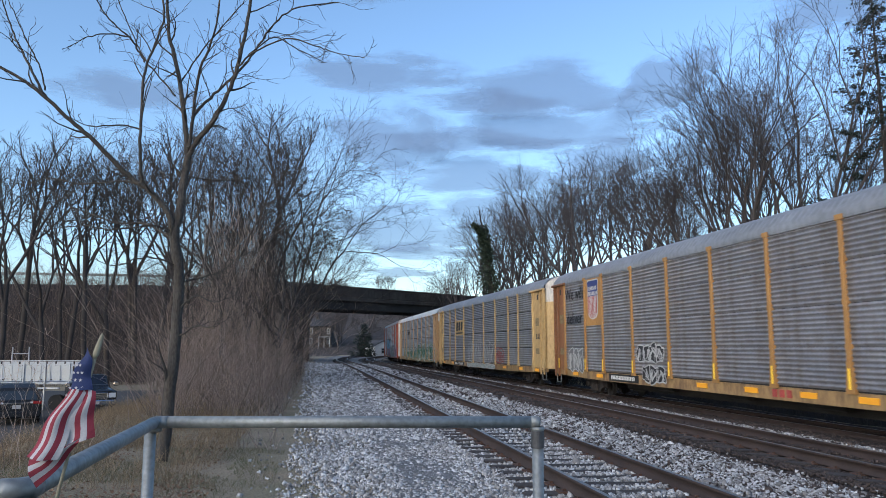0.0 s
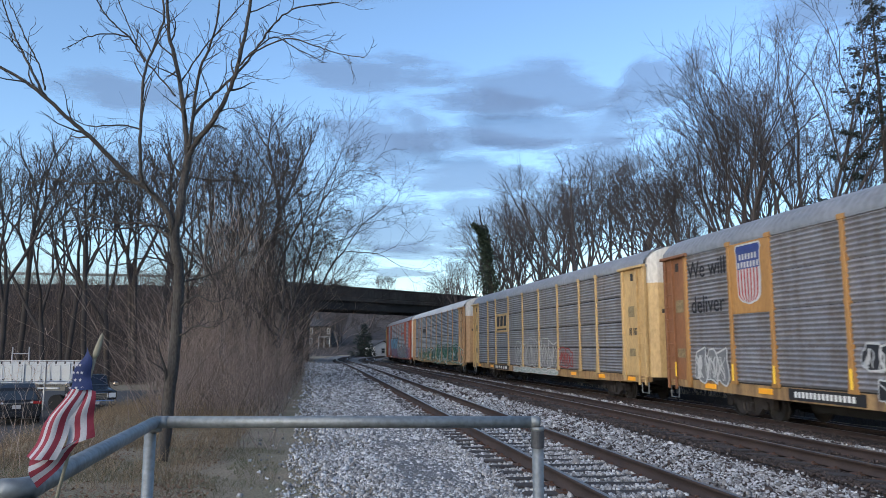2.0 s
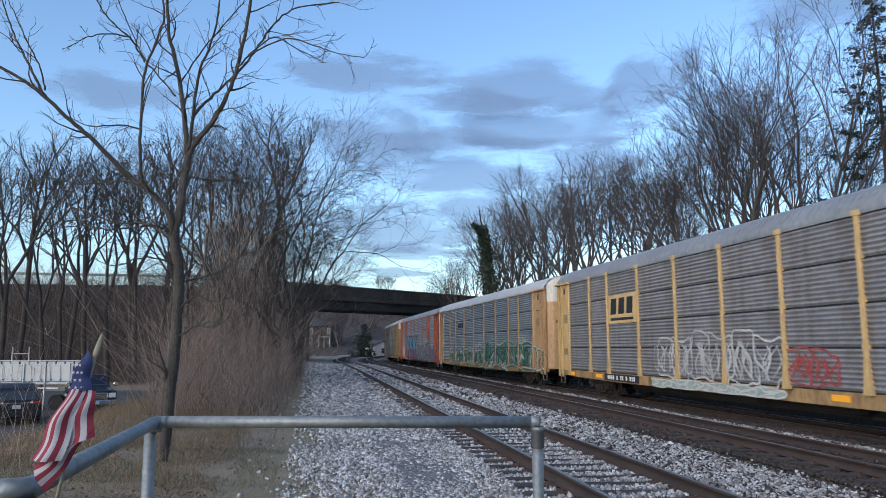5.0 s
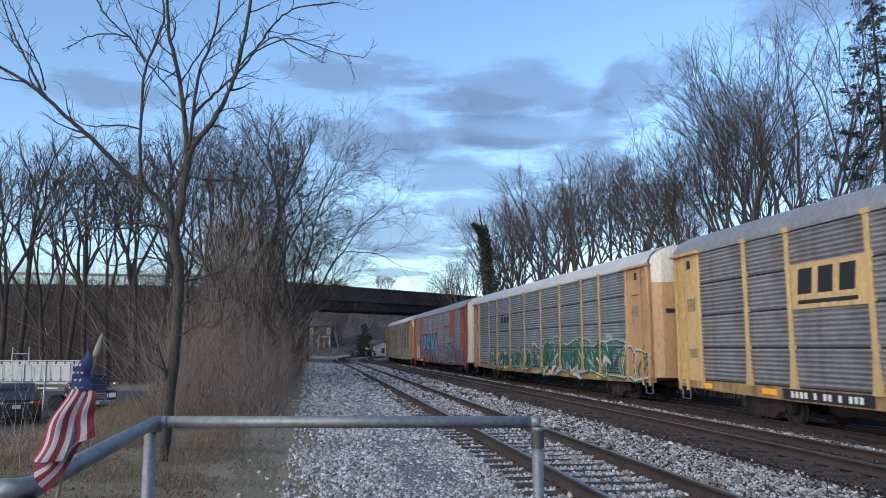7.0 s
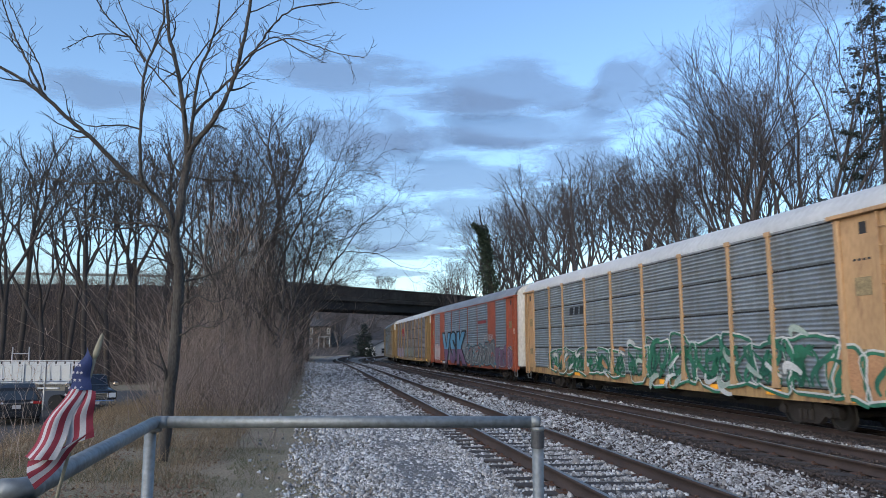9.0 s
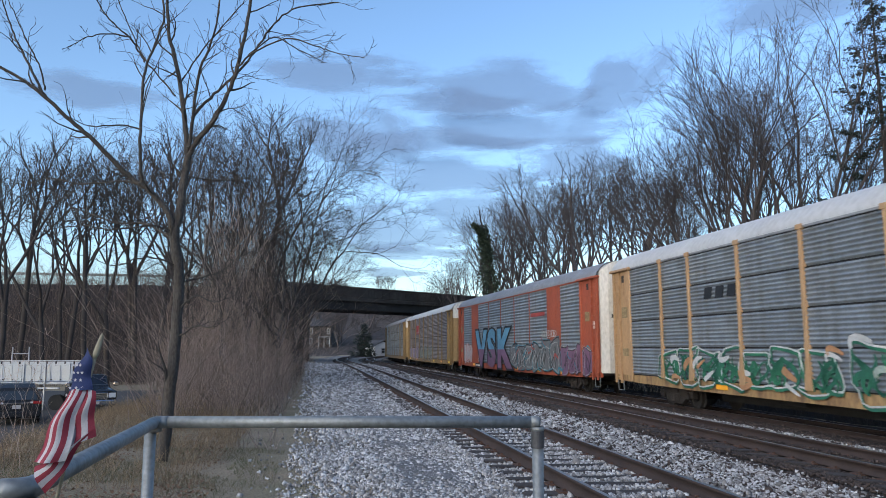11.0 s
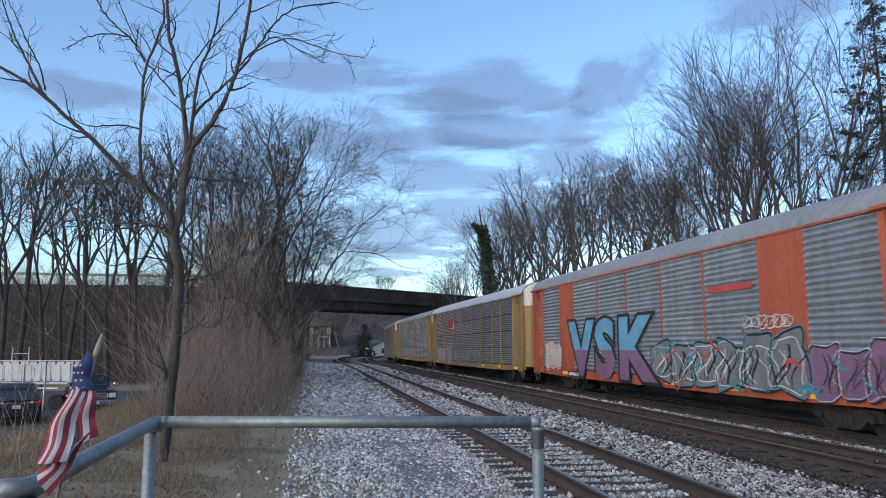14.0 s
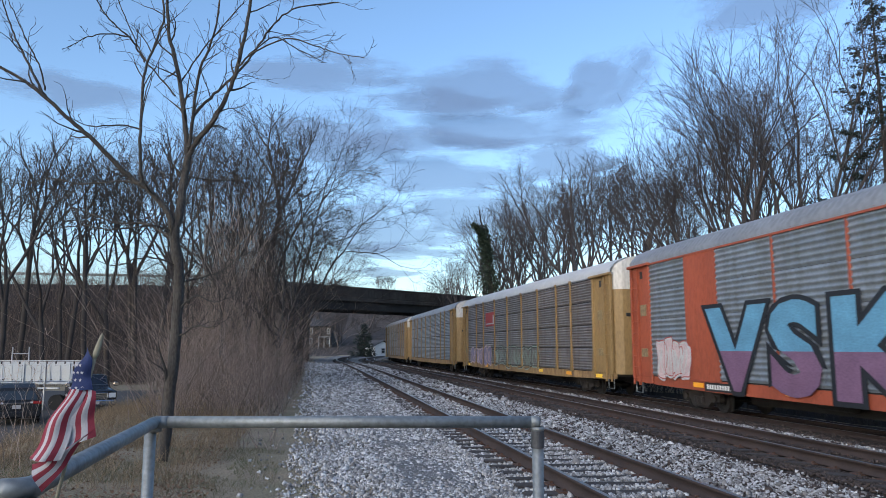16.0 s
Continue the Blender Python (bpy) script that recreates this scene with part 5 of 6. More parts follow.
def ivy_snag():
    x, y = ahead((846 - 784) / 1290, 92)
    t = tagged(thing("ivy_clad_snag", x, y, ground_z(x, y)), "broken tree trunk smothered in dark ivy", "tree")
    line = [Vector((2.1, 0, -0.3)), Vector((1.7, 0, 7)), Vector((1.1, 0, 11.3)), Vector((0.6, 0, 13.4)), Vector((0.1, 0, 14.6)), Vector((-0.7, 0, 15.2))]
    part("trunk", tube(line, [0.45, 0.35, 0.28, 0.2, 0.14, 0.06], 8), M_BARK, t)
    spur = [Vector((1.2, 0, 10.8)), Vector((1.0, 0, 13.5)), Vector((0.5, 0.2, 15.5)), Vector((0.2, 0.2, 17.6))]
    part("spur", tube(spur, [0.22, 0.16, 0.1, 0.03], 7), M_BARK, t)
    rs = np.random.RandomState(5)
    V, F = [], []
    for k in range(9000):
        way = line if rs.rand() < 0.8 else spur
        f = (0.6 + rs.rand() ** 1.7 * (len(line) - 1.8)) if way is line else rs.rand() * 1.6
        i = int(f)
        c = np.array(way[i].lerp(way[i + 1], f - i)) + rs.normal(0, (max(0.16, 1.0 - 0.27 * f) * (1 + 0.5 * noise.noise((f * 4, 0, 2)))) if way is line else 0.3, 3)
        V.append(c + rs.normal(size=(3, 3)) * 0.11)
        F.append((3 * k, 3 * k + 1, 3 * k + 2))
    ob = new("ivy", raw_mesh("ivy", np.concatenate(V), np.array(F), M_IVY))
    ob.parent = t


# ---- thicket, dry grass, leaf litter ----
def blades(name, roots, heights, widths, lean, mat, label, category, seed, segs=4, sides=3, drape=0.0, twiggy=0):
    """Thin bending stems as one joined mesh."""
    rs = np.random.RandomState(seed)
    V, F, c, tips = [], [], 0, []
    k = np.arange(sides)
    ang = k * 2 * np.pi / sides
    ring = np.stack([np.cos(ang), np.sin(ang), 0 * ang], 1)
    for (x, y, z), h, w in zip(roots, heights, widths):
        d = rs.normal(0, lean, 2)
        p = np.array((x, y, z))
        bend = rs.normal(0, lean * 0.9, 2)
        for i in range(segs + 1):
            f = i / segs
            q = p + np.array((d[0] * f * h + bend[0] * f * f * h, d[1] * f * h + bend[1] * f * f * h, h * f * (1 - drape * f)))
            q[:2] += rs.normal(0, 0.035 * abs(h) * f, 2) if segs > 3 else 0
            V.append(q + ring * w * (1 - 0.7 * f))
            if twiggy and 0 < i:
                tips.append((q, d, h, w))
        for i in range(segs):
            o = c + i * sides
            F.append(np.stack([o + k, o + (k + 1) % sides, o + sides + (k + 1) % sides, o + sides + k], 1))
        c += (segs + 1) * sides
    tri = np.array([(1, 0, 0), (-0.5, 0.87, 0), (-0.5, -0.87, 0)])
    for q, d, h, w in tips:
        for _ in range(twiggy):
            e = np.array((*rs.normal(0, 0.5, 2), rs.uniform(-0.1, 0.7))) * abs(h) * rs.uniform(0.1, 0.3)
            m = q + e * 0.5 + rs.normal(0, 0.03, 3)
            V += [q + tri * w * 0.5, m + tri * w * 0.4, q + e + tri * w * 0.25]
            for i in range(2):
                o = c + 3 * i
                F.append(np.array([(o, o + 1, o + 4, o + 3), (o + 1, o + 2, o + 5, o + 4), (o + 2, o, o + 3, o + 5)]))
            c += 9
    ob = new(name, raw_mesh(name, np.concatenate(V), np.concatenate(F), mat))
    return tagged(ob, label, category, kind="stuff")


def vary_by_stem(m, low, high):
    """Each stem of a joined mesh gets its own lightness."""
    nd, ln = m.node_tree.nodes, m.node_tree.links
    geo, rng, hsv, b = nd.new("ShaderNodeNewGeometry"), nd.new("ShaderNodeMapRange"), nd.new("ShaderNodeHueSaturation"), nd["Principled BSDF"]
    rng.inputs["To Min"].default_value, rng.inputs["To Max"].default_value = low, high
    ln.new(geo.outputs["Random Per Island"], rng.inputs[0])
    ln.new(rng.outputs[0], hsv.inputs["Value"])
    ln.new(b.inputs["Base Color"].links[0].from_socket, hsv.inputs["Color"])
    ln.new(hsv.outputs[0], b.inputs["Base Color"])


vary_by_stem(M_VINE, 0.35, 2.3)
vary_by_stem(M_TWIG, 0.5, 1.8)
vary_by_stem(M_STRAW, 0.5, 1.5)


def edge_u(s):
    return left_edge(s) - 0.2


def build_thicket():
    rs = np.random.RandomState(9)
    roots, hs, ws = [], [], []
    while len(roots) < 4200:
        s = 13 + 75 * rs.rand() ** 1.5
        u = edge_u(s) - rs.gamma(1.6, 2.2)
        if u < -0.8 - 0.165 * s:
            continue
        x, y, _ = on_line(s, u)
        if noise.noise((x * 0.25, y * 0.25, 8)) < -0.25:
            continue
        roots.append((x, y, ground_z(x, y) - 0.05))
        dist = edge_u(s) - u
        hs.append(min(0.55 + dist * 0.4 + 0.02 * s, 3.2) * rs.lognormal(-0.1, 0.35) * (1 + 0.7 * noise.noise((x * 0.5, y * 0.3, 21))))
        ws.append(0.004 + 0.00016 * s + 0.004 * rs.rand() ** 3)
    blades("thicket", roots, hs, ws, 0.42, M_VINE, "dense tangle of brown leafless brush and vines", "brush", 2, 5, twiggy=2)
    # curtains of old vines against the trees
    roots, hs, ws = [], [], []
    for k in range(6200):
        s = 22 + 50 * rs.rand()
        u = edge_u(s) - 1.2 - rs.gamma(1.5, 2.0)
        if u < -0.165 * s + 0.3:
            continue
        x, y, _ = on_line(s, u)
        z = ground_z(x, y) + rs.uniform(0.8, 5.0 + 0.06 * s)
        roots.append((x, y, z))
        hs.append(-rs.uniform(0.6, 2.2) if rs.rand() < 0.6 else rs.uniform(0.6, 2.0))
        ws.append(0.004 + 0.00012 * s)
    blades("hanging_vines", roots, hs, ws, 0.35, M_VINE, "hanging brown vines among the trackside trees", "vines", 3, 4)
    # thin weeds between the railing and the lot
    roots, hs, ws = [], [], []
    for k in range(170):
        y = rs.uniform(11, 19)
        x = -3.2 - 0.28 * y + rs.normal(0, 1.3)
        roots.append((x, y, ground_z(x, y)))
        hs.append(rs.uniform(0.8, 2.0))
        ws.append(0.006)
    blades("weed_stems", roots, hs, ws, 0.2, M_VINE, "thin dead weed stems beside the lot", "weeds", 12, 5, twiggy=2)
    # brambles on the embankment and beyond the train
    roots, hs, ws = [], [], []
    for k in range(9000):
        x, y = rs.uniform(-62, -7), rs.uniform(70, 96)
        f = min(max((y - 76) / 17, 0), 1)
        roots.append((x, y, -1.7 + 11.0 * f * f * (3 - 2 * f)))
        hs.append(rs.uniform(0.8, 3.2))
        ws.append(0.02)
    blades("bank_brambles", roots, hs, ws, 0.35, M_TWIG, "dark brambles on the road embankment", "brush", 4, 4)
    roots, hs, ws = [], [], []
    for k in range(6000):
        s = rs.uniform(22, 165)
        x, y, _ = on_line(s, 18.5 + rs.gamma(2, 3.0))
        roots.append((x, y, ground_z(x, y)))
        hs.append(rs.uniform(1.5, 5.0))
        ws.append(0.008 + 0.00015 * s)
    blades("lineside_brush", roots, hs, ws, 0.25, M_TWIG, "brown leafless brush beyond the train", "brush", 5, 5)
    # low dark stems added to stand in for shade behind the gap under the train
    roots, hs, ws = [], [], []
    for k in range(5000):
        s = rs.uniform(8, 110)
        x, y, _ = on_line(s, 16.3 + rs.gamma(1.5, 1.2))
        roots.append((x, y, ground_z(x, y) - 0.05))
        hs.append(rs.uniform(0.5, 1.7))
        ws.append(0.012 + 0.0002 * s)
    blades("verge_shade_stems", roots, hs, ws, 0.4, M_BARK, "dark stems added along the far verge for the shade under the train", "brush", 15, 3)
    # dry grass by the lot and the path
    roots, hs, ws = [], [], []
    for k in range(17000):
        y = rs.uniform(9.5, 26)
        x = -0.7 - rs.gamma(1.5, 1.7) - 0.04 * y
        if noise.noise((x * 0.7, y * 0.7, 4)) < (-0.05 if x > -3.5 else -0.3) or x < -9:
            continue
        roots.append((x, y, ground_z(x, y) - 0.02))
        hs.append(rs.uniform(0.15, 0.55) * (0.5 if y < 11 else 1))
        ws.append(0.0035)
    blades("dry_grass", roots, hs, ws, 0.35, M_STRAW, "pale dry winter grass", "grass", 6, 3, 3, 0.25)
    roots, hs, ws = [], [], []
    for k in range(16000):
        y = rs.uniform(6, 13)
        x = rs.uniform(-6.5, -0.5)
        if noise.noise((x * 0.9, y * 0.9, 11)) < -0.12:
            continue
        roots.append((x, y, ground_z(x, y)))
        hs.append(rs.uniform(0.015, 0.06))
        ws.append(0.004)
    blades("short_grass", roots, hs, ws, 0.5, M_GRASS, "thin worn grass on the path", "grass", 7, 2, 3)
    V, F = [], []
    n = 0
    for k in range(26000):
        y = rs.uniform(6, 24)
        x = -0.9 - rs.gamma(1.6, 1.7) - 0.03 * y
        if noise.noise((x * 0.6, y * 0.6, 15)) + rs.normal(0, 0.2) < -0.02 or x < -9:
            continue
        c = np.array((x, y, ground_z(x, y) + 0.012 + 0.03 * rs.rand()))
        a = rs.uniform(0, 6.28)
        s = rs.uniform(0.012, 0.032)
        e1, e2 = np.array((math.cos(a), math.sin(a), rs.normal(0, 0.3))) * s, np.array((-math.sin(a), math.cos(a), rs.normal(0, 0.4))) * s * 0.6
        V += [c - e1, c + e2, c + e1, c - e2]
        F.append((n, n + 1, n + 2, n + 3))
        n += 4
    ob = new("fallen_leaves", raw_mesh("fallen_leaves", np.array(V), np.array(F), M_LEAF))
    tagged(ob, "scattered brown fallen leaves", "leaves", kind="stuff")


M_GRASS = material("worn_grass", (0.10, 0.12, 0.045), 0.95, vary=0.4, bump=0, tint=(0.2, 0.16, 0.09))
M_LEAF = material("dead_leaf", (0.26, 0.15, 0.09), 0.9, vary=0.4, scale=8, bump=0, tint=(0.17, 0.10, 0.06))
build_trees()
x, y = ahead(0.621, 40)
conifer("tall ragged spruce above the leafless trees", x, y, 22.2, 3.9, 12, 0.40, 0.32, tufts=66, power=1.1, size=0.8)
x, y = ahead((646 - 784) / 1290, 158)
conifer("dense dark evergreen beside the outbuilding", x, y, 7.2, 3.4, 14, 0.0, 0.02, size=1.5)
ivy_snag()
build_thicket()


# ---- pipe railing in front of the camera ----
def build_railing():
    r = tagged(thing("pipe_railing", 0, 0, 0), "galvanized steel pipe railing with welded posts", "railing")
    R = 0.0265

    def at(px, d, z):
        x, y = ahead(px, d)
        return Vector((x, y, z))
    z = 1.463
    left, right, near, out = at(-0.386, 3.42, z), at(0.1265, 3.42, z), at(-0.553, 1.80, z), at(-1.25, 1.80, z)
    d1, d2, d3 = (right - left).normalized(), (near - left).normalized(), (out - near).normalized()
    part("top_rail", tube([left + d1 * 0.05, right], R, 20), M_GALV, r, smooth=True)
    part("side_rail", tube([left + d2 * 0.05, near - d2 * 0.06], R, 20), M_GALV, r, smooth=True)
    part("near_rail", tube([near + d3 * 0.06, out], R, 20), M_GALV, r, smooth=True)
    for p, a, b in ((left, d2, d1), (near, -d2, d3)):
        pts = [p + a * 0.05 * (1 - f) ** 2 * 1.2 + b * 0.05 * f * f * 1.2 for f in [i / 6 for i in range(7)]]
        part("elbow", tube(pts, R + 0.0015, 20), M_GALV, r, smooth=True)
    part("elbow", tube([right - d1 * 0.03, right, right + d1 * 0.012], [R + 0.001, R + 0.002, R * 0.8], 20), M_GALV, r, smooth=True)
    for p in (left - d1 * 0.02, right, near):
        ps = part("post", tube([(p.x, p.y, z - 0.02), (p.x, p.y, -0.1)], R * 0.98, 18), M_GALV, r, smooth=True)
    part("tape_collar", tube([(right.x, right.y, z - 0.025), (right.x, right.y, z - 0.115)], [R + 0.003, R + 0.004], 18), M_CLAMP, r, "dark tape wrapped round the post")
    for p in (left, right, near):
        bm = bmesh.new()
        add_tube(bm, [(p.x, p.y, z - 0.045), (p.x, p.y, z - 0.03), (p.x, p.y, z - 0.02)], [R + 0.001, R + 0.006, R + 0.002], 18)
        part("weld", bm, M_GALV, r, smooth=True)


# ---- small flag tied to the railing ----
M_FRED = material("flag_red", (0.26, 0.03, 0.05), 0.85, vary=0.15, scale=6, fine=300, bump=0.1)
M_FWHITE = material("flag_white", (0.48, 0.46, 0.47), 0.85, vary=0.12, scale=6, fine=300, bump=0.1)
M_FBLUE = material("flag_blue", (0.02, 0.035, 0.12), 0.85, vary=0.2, scale=6, fine=300, bump=0.1)
M_POLE = material("weathered_dowel", (0.34, 0.31, 0.22), 0.8, vary=0.2, scale=20)
FLAG_FOLDS = []


def cloth(corners, cols, rows, mats, bulge, folds, flag, name, pivot, phase, swing):
    """A hanging fold of cloth between four corners (top left, top right, bottom left, bottom right), striped across its width."""
    a, b, c, d = (Vector(q) + Vector((0.002, 0, 0)) for q in corners)
    pv = Vector(pivot) + Vector((0.002, 0, 0))
    bm = bmesh.new()
    N, K = rows, cols * 3
    grid = []
    for j in range(N + 1):
        v = j / N
        line = []
        for i in range(K + 1):
            u = i / K
            p = (a.lerp(b, u)).lerp(c.lerp(d, u), v)
            p.y += -bulge * math.sin(math.pi * u) + folds * math.sin(7 * u + phase) * (0.3 + 0.7 * v) + 0.004 * math.sin(9 * v + 3 * u)
            p.x += 0.004 * math.sin(8 * v + phase)
            line.append(bm.verts.new(p - pv))
        grid.append(line)
    for j in range(N):
        for i in range(K):
            f = bm.faces.new((grid[j][i], grid[j + 1][i], grid[j + 1][i + 1], grid[j][i + 1]))
            f.material_index = (i // 3) % len(mats)
            f.smooth = True
    ob = part(name, bm, mats, flag)
    ob.location = pv
    FLAG_FOLDS.append((ob, pv, phase, swing))
    return ob


def star_mesh(r):
    bm = bmesh.new()
    vs = [bm.verts.new((math.sin(math.pi * k / 5) * (r if k % 2 == 0 else r * 0.4), 0, math.cos(math.pi * k / 5) * (r if k % 2 == 0 else r * 0.4))) for k in range(10)]
    bm.faces.new(vs)
    return mesh_of("star", bm, M_FWHITE)


def build_flag():
    x, y = ahead(-0.537, 1.77)
    flag = tagged(thing("stick_flag", x, y, 1.44, -9.706), "small faded red, white and blue stick flag tied to the railing", "flag")
    part("staff", tube([(0.012, 0.012, -0.12), (0.112, 0.012, 0.352)], 0.0042, 10), M_POLE, flag, smooth=True)
    part("finial", tube([(0.108, 0.012, 0.335), (0.1105, 0.012, 0.345), (0.115, 0.012, 0.362), (0.122, 0.012, 0.388), (0.124, 0.012, 0.396)], [0.0045, 0.0075, 0.007, 0.0045, 0.001], 12), M_POLE, flag, "turned wooden spear tip", True)
    can = cloth([(0.088, 0.004, 0.362), (0.104, 0.0, 0.335), (0.053, -0.006, 0.258), (0.110, -0.004, 0.262)], 1, 10, [M_FBLUE], 0.006, 0.004, flag, "canton", (0.09, 0, 0.33), 0.4, 0.8)
    st = star_mesh(0.0046)
    for k in range(13):
        s = new("star", st)
        s.parent = can
        r, c = divmod(k, 3)
        f = (r + 0.6) / 5
        s.location = (-0.018 - 0.016 * f + c * (0.006 + 0.012 * f) + (0.004 if r % 2 else 0), -0.0145, 0.0 - f * 0.088)
    cloth([(0.055, -0.004, 0.262), (0.098, -0.006, 0.265), (-0.018, -0.02, 0.100), (0.062, -0.03, 0.100)], 6, 14, [M_FRED, M_FWHITE], 0.012, 0.006, flag, "hanging_fold", (0.08, 0, 0.26), 1.3, 4.5)
    cloth([(0.088, -0.010, 0.268), (0.118, 0.0, 0.258), (0.060, -0.012, 0.128), (0.122, 0.004, 0.152)], 4, 8, [M_FWHITE, M_FRED], 0.004, 0.002, flag, "turned_fold", (0.1, 0, 0.26), 0.2, 1.5)
    cloth([(0.055, -0.012, 0.118), (0.124, -0.004, 0.174), (-0.010, -0.012, 0.088), (0.016, -0.004, 0.025)], 5, 10, [M_FRED, M_FWHITE], 0.010, 0.003, flag, "lower_fold", (0.09, 0, 0.20), 2.2, 5)


def move_flag():
    when, sway = (0, 1.5, 3.5, 5.2, 7, 9, 10.5, 12.5, 14.5, 16), (-6, -9, 5, -2, 1, -6, 0, 8, 6, -1.5)
    for ob, pv, ph, swing in FLAG_FOLDS:
        rows = []
        for i in range(65):
            t = i * 0.25
            lean = float(np.interp(t, when, sway)) * swing / 4.5 * 0.8 + 0.9 * math.sin(3.3 * t + 2 * ph)
            rows.append((t, pose(pv.x, pv.y, pv.z, swing * 0.5 * math.sin(2.4 * t + ph), -lean, 1.5 * math.sin(1.9 * t + ph))))
        walk(ob, rows)


# ---- parking lot and vehicles ----
M_CARBLACK = material("black_car_paint", (0.012, 0.013, 0.016), 0.35, 0.0, vary=0.1, bump=0, gloss=0.4)
M_CARBLUE = material("dark_blue_car_paint", (0.015, 0.02, 0.032), 0.22, 0.3, vary=0.1, bump=0, gloss=0.8)
M_RUBBER = material("tyre_rubber", (0.02, 0.02, 0.02), 0.9, vary=0.2)
M_CHROME = material("chrome", (0.75, 0.76, 0.78), 0.15, 1.0, vary=0.05, bump=0)
M_LAMP_RED = material("tail_lamp", (0.30, 0.02, 0.02), 0.2, vary=0.1, bump=0)
M_LAMP_CLEAR = material("headlamp", (0.65, 0.67, 0.70), 0.15, vary=0.1, bump=0)
M_ALU = material("aluminium_panel", (0.36, 0.39, 0.42), 0.5, 0.2, vary=0.15, scale=1.5)


def vehicle_wheels(v, ys, half, r):
    for y in ys:
        for sx in (-1, 1):
            w = part("wheel", tube([(sx * (half - 0.24), y, r), (sx * (half - 0.02), y, r)], r, 24), M_RUBBER, v)
            part("rim", tube([(sx * (half - 0.05), y, r), (sx * (half - 0.005), y, r)], r * 0.62, 16), M_CHROME, w)


def loft(sections):
    """A body through cross-sections along y: (y, half width, bottom, belt, top, half width of top)."""
    bm = bmesh.new()
    rings = []
    for y, hw, z0, zb, zt, ht in sections:
        o = [(-hw * 0.94, z0), (-hw, z0 + 0.15), (-hw, zb), (-ht, zt - 0.05), (-ht + 0.1, zt), (ht - 0.1, zt), (ht, zt - 0.05), (hw, zb), (hw, z0 + 0.15), (hw * 0.94, z0)]
        rings.append([bm.verts.new((a, y, b)) for a, b in o])
    n = len(rings[0])
    for A, B in zip(rings, rings[1:]):
        for i in range(n):
            bm.faces.new((A[i], A[(i + 1) % n], B[(i + 1) % n], B[i]))
    bm.faces.new(rings[0][::-1])
    bm.faces.new(rings[-1])
    return bm


def build_suv(x, y, rz):
    v = tagged(thing("suv", x, y, ground_z(x, y), rz), "black sport utility car parked with its tail towards the tracks", "car")
    part("body", loft([(0.0, 0.86, 0.45, 0.85, 1.0, 0.80), (0.12, 0.95, 0.32, 1.02, 1.08, 0.88), (0.30, 0.97, 0.28, 1.08, 1.62, 0.72), (0.75, 0.97, 0.28, 1.08, 1.76, 0.70), (2.2, 0.97, 0.28, 1.06, 1.76, 0.70), (2.9, 0.97, 0.28, 1.04, 1.62, 0.70), (3.6, 0.96, 0.28, 1.02, 1.10, 0.80), (4.5, 0.92, 0.32, 0.88, 0.95, 0.75), (4.75, 0.8, 0.4, 0.7, 0.75, 0.6)]), M_CARBLACK, v, smooth=False)
    bm = bmesh.new()
    bm.faces.new([bm.verts.new(p) for p in ((-0.78, 0.105, 1.10), (0.78, 0.105, 1.10), (0.64, 0.30, 1.60), (-0.64, 0.30, 1.60))])
    part("rear_window", bm, M_GLASS, v)
    for sx in (-1, 1):
        part("tail_lamp", box(min(sx * 0.60, sx * 0.95), max(sx * 0.60, sx * 0.95), -0.012, 0.14, 0.92, 1.05, bevel=0.02), M_LAMP_RED, v)
        part("reversing_lamp", box(min(sx * 0.50, sx * 0.62), max(sx * 0.50, sx * 0.62), -0.01, 0.1, 0.94, 1.03, bevel=0.02), M_LAMP_CLEAR, v)
        part("roof_rail", tube([(sx * 0.66, 0.6, 1.78), (sx * 0.66, 0.7, 1.82), (sx * 0.66, 2.4, 1.82), (sx * 0.66, 2.5, 1.77)], 0.018, 8), M_CHROME, v)
    part("trim_strip", box(-0.5, 0.5, -0.02, 0.02, 0.96, 1.0), M_CHROME, v)
    part("licence_plate", box(-0.16, 0.16, -0.024, -0.004, 0.74, 0.90), M_FWHITE, v, "pale licence plate")
    part("bumper", box(-0.93, 0.93, -0.07, 0.2, 0.36, 0.62, bevel=0.05), M_CARBLACK, v)
    vehicle_wheels(v, (0.95, 3.85), 0.96, 0.36)


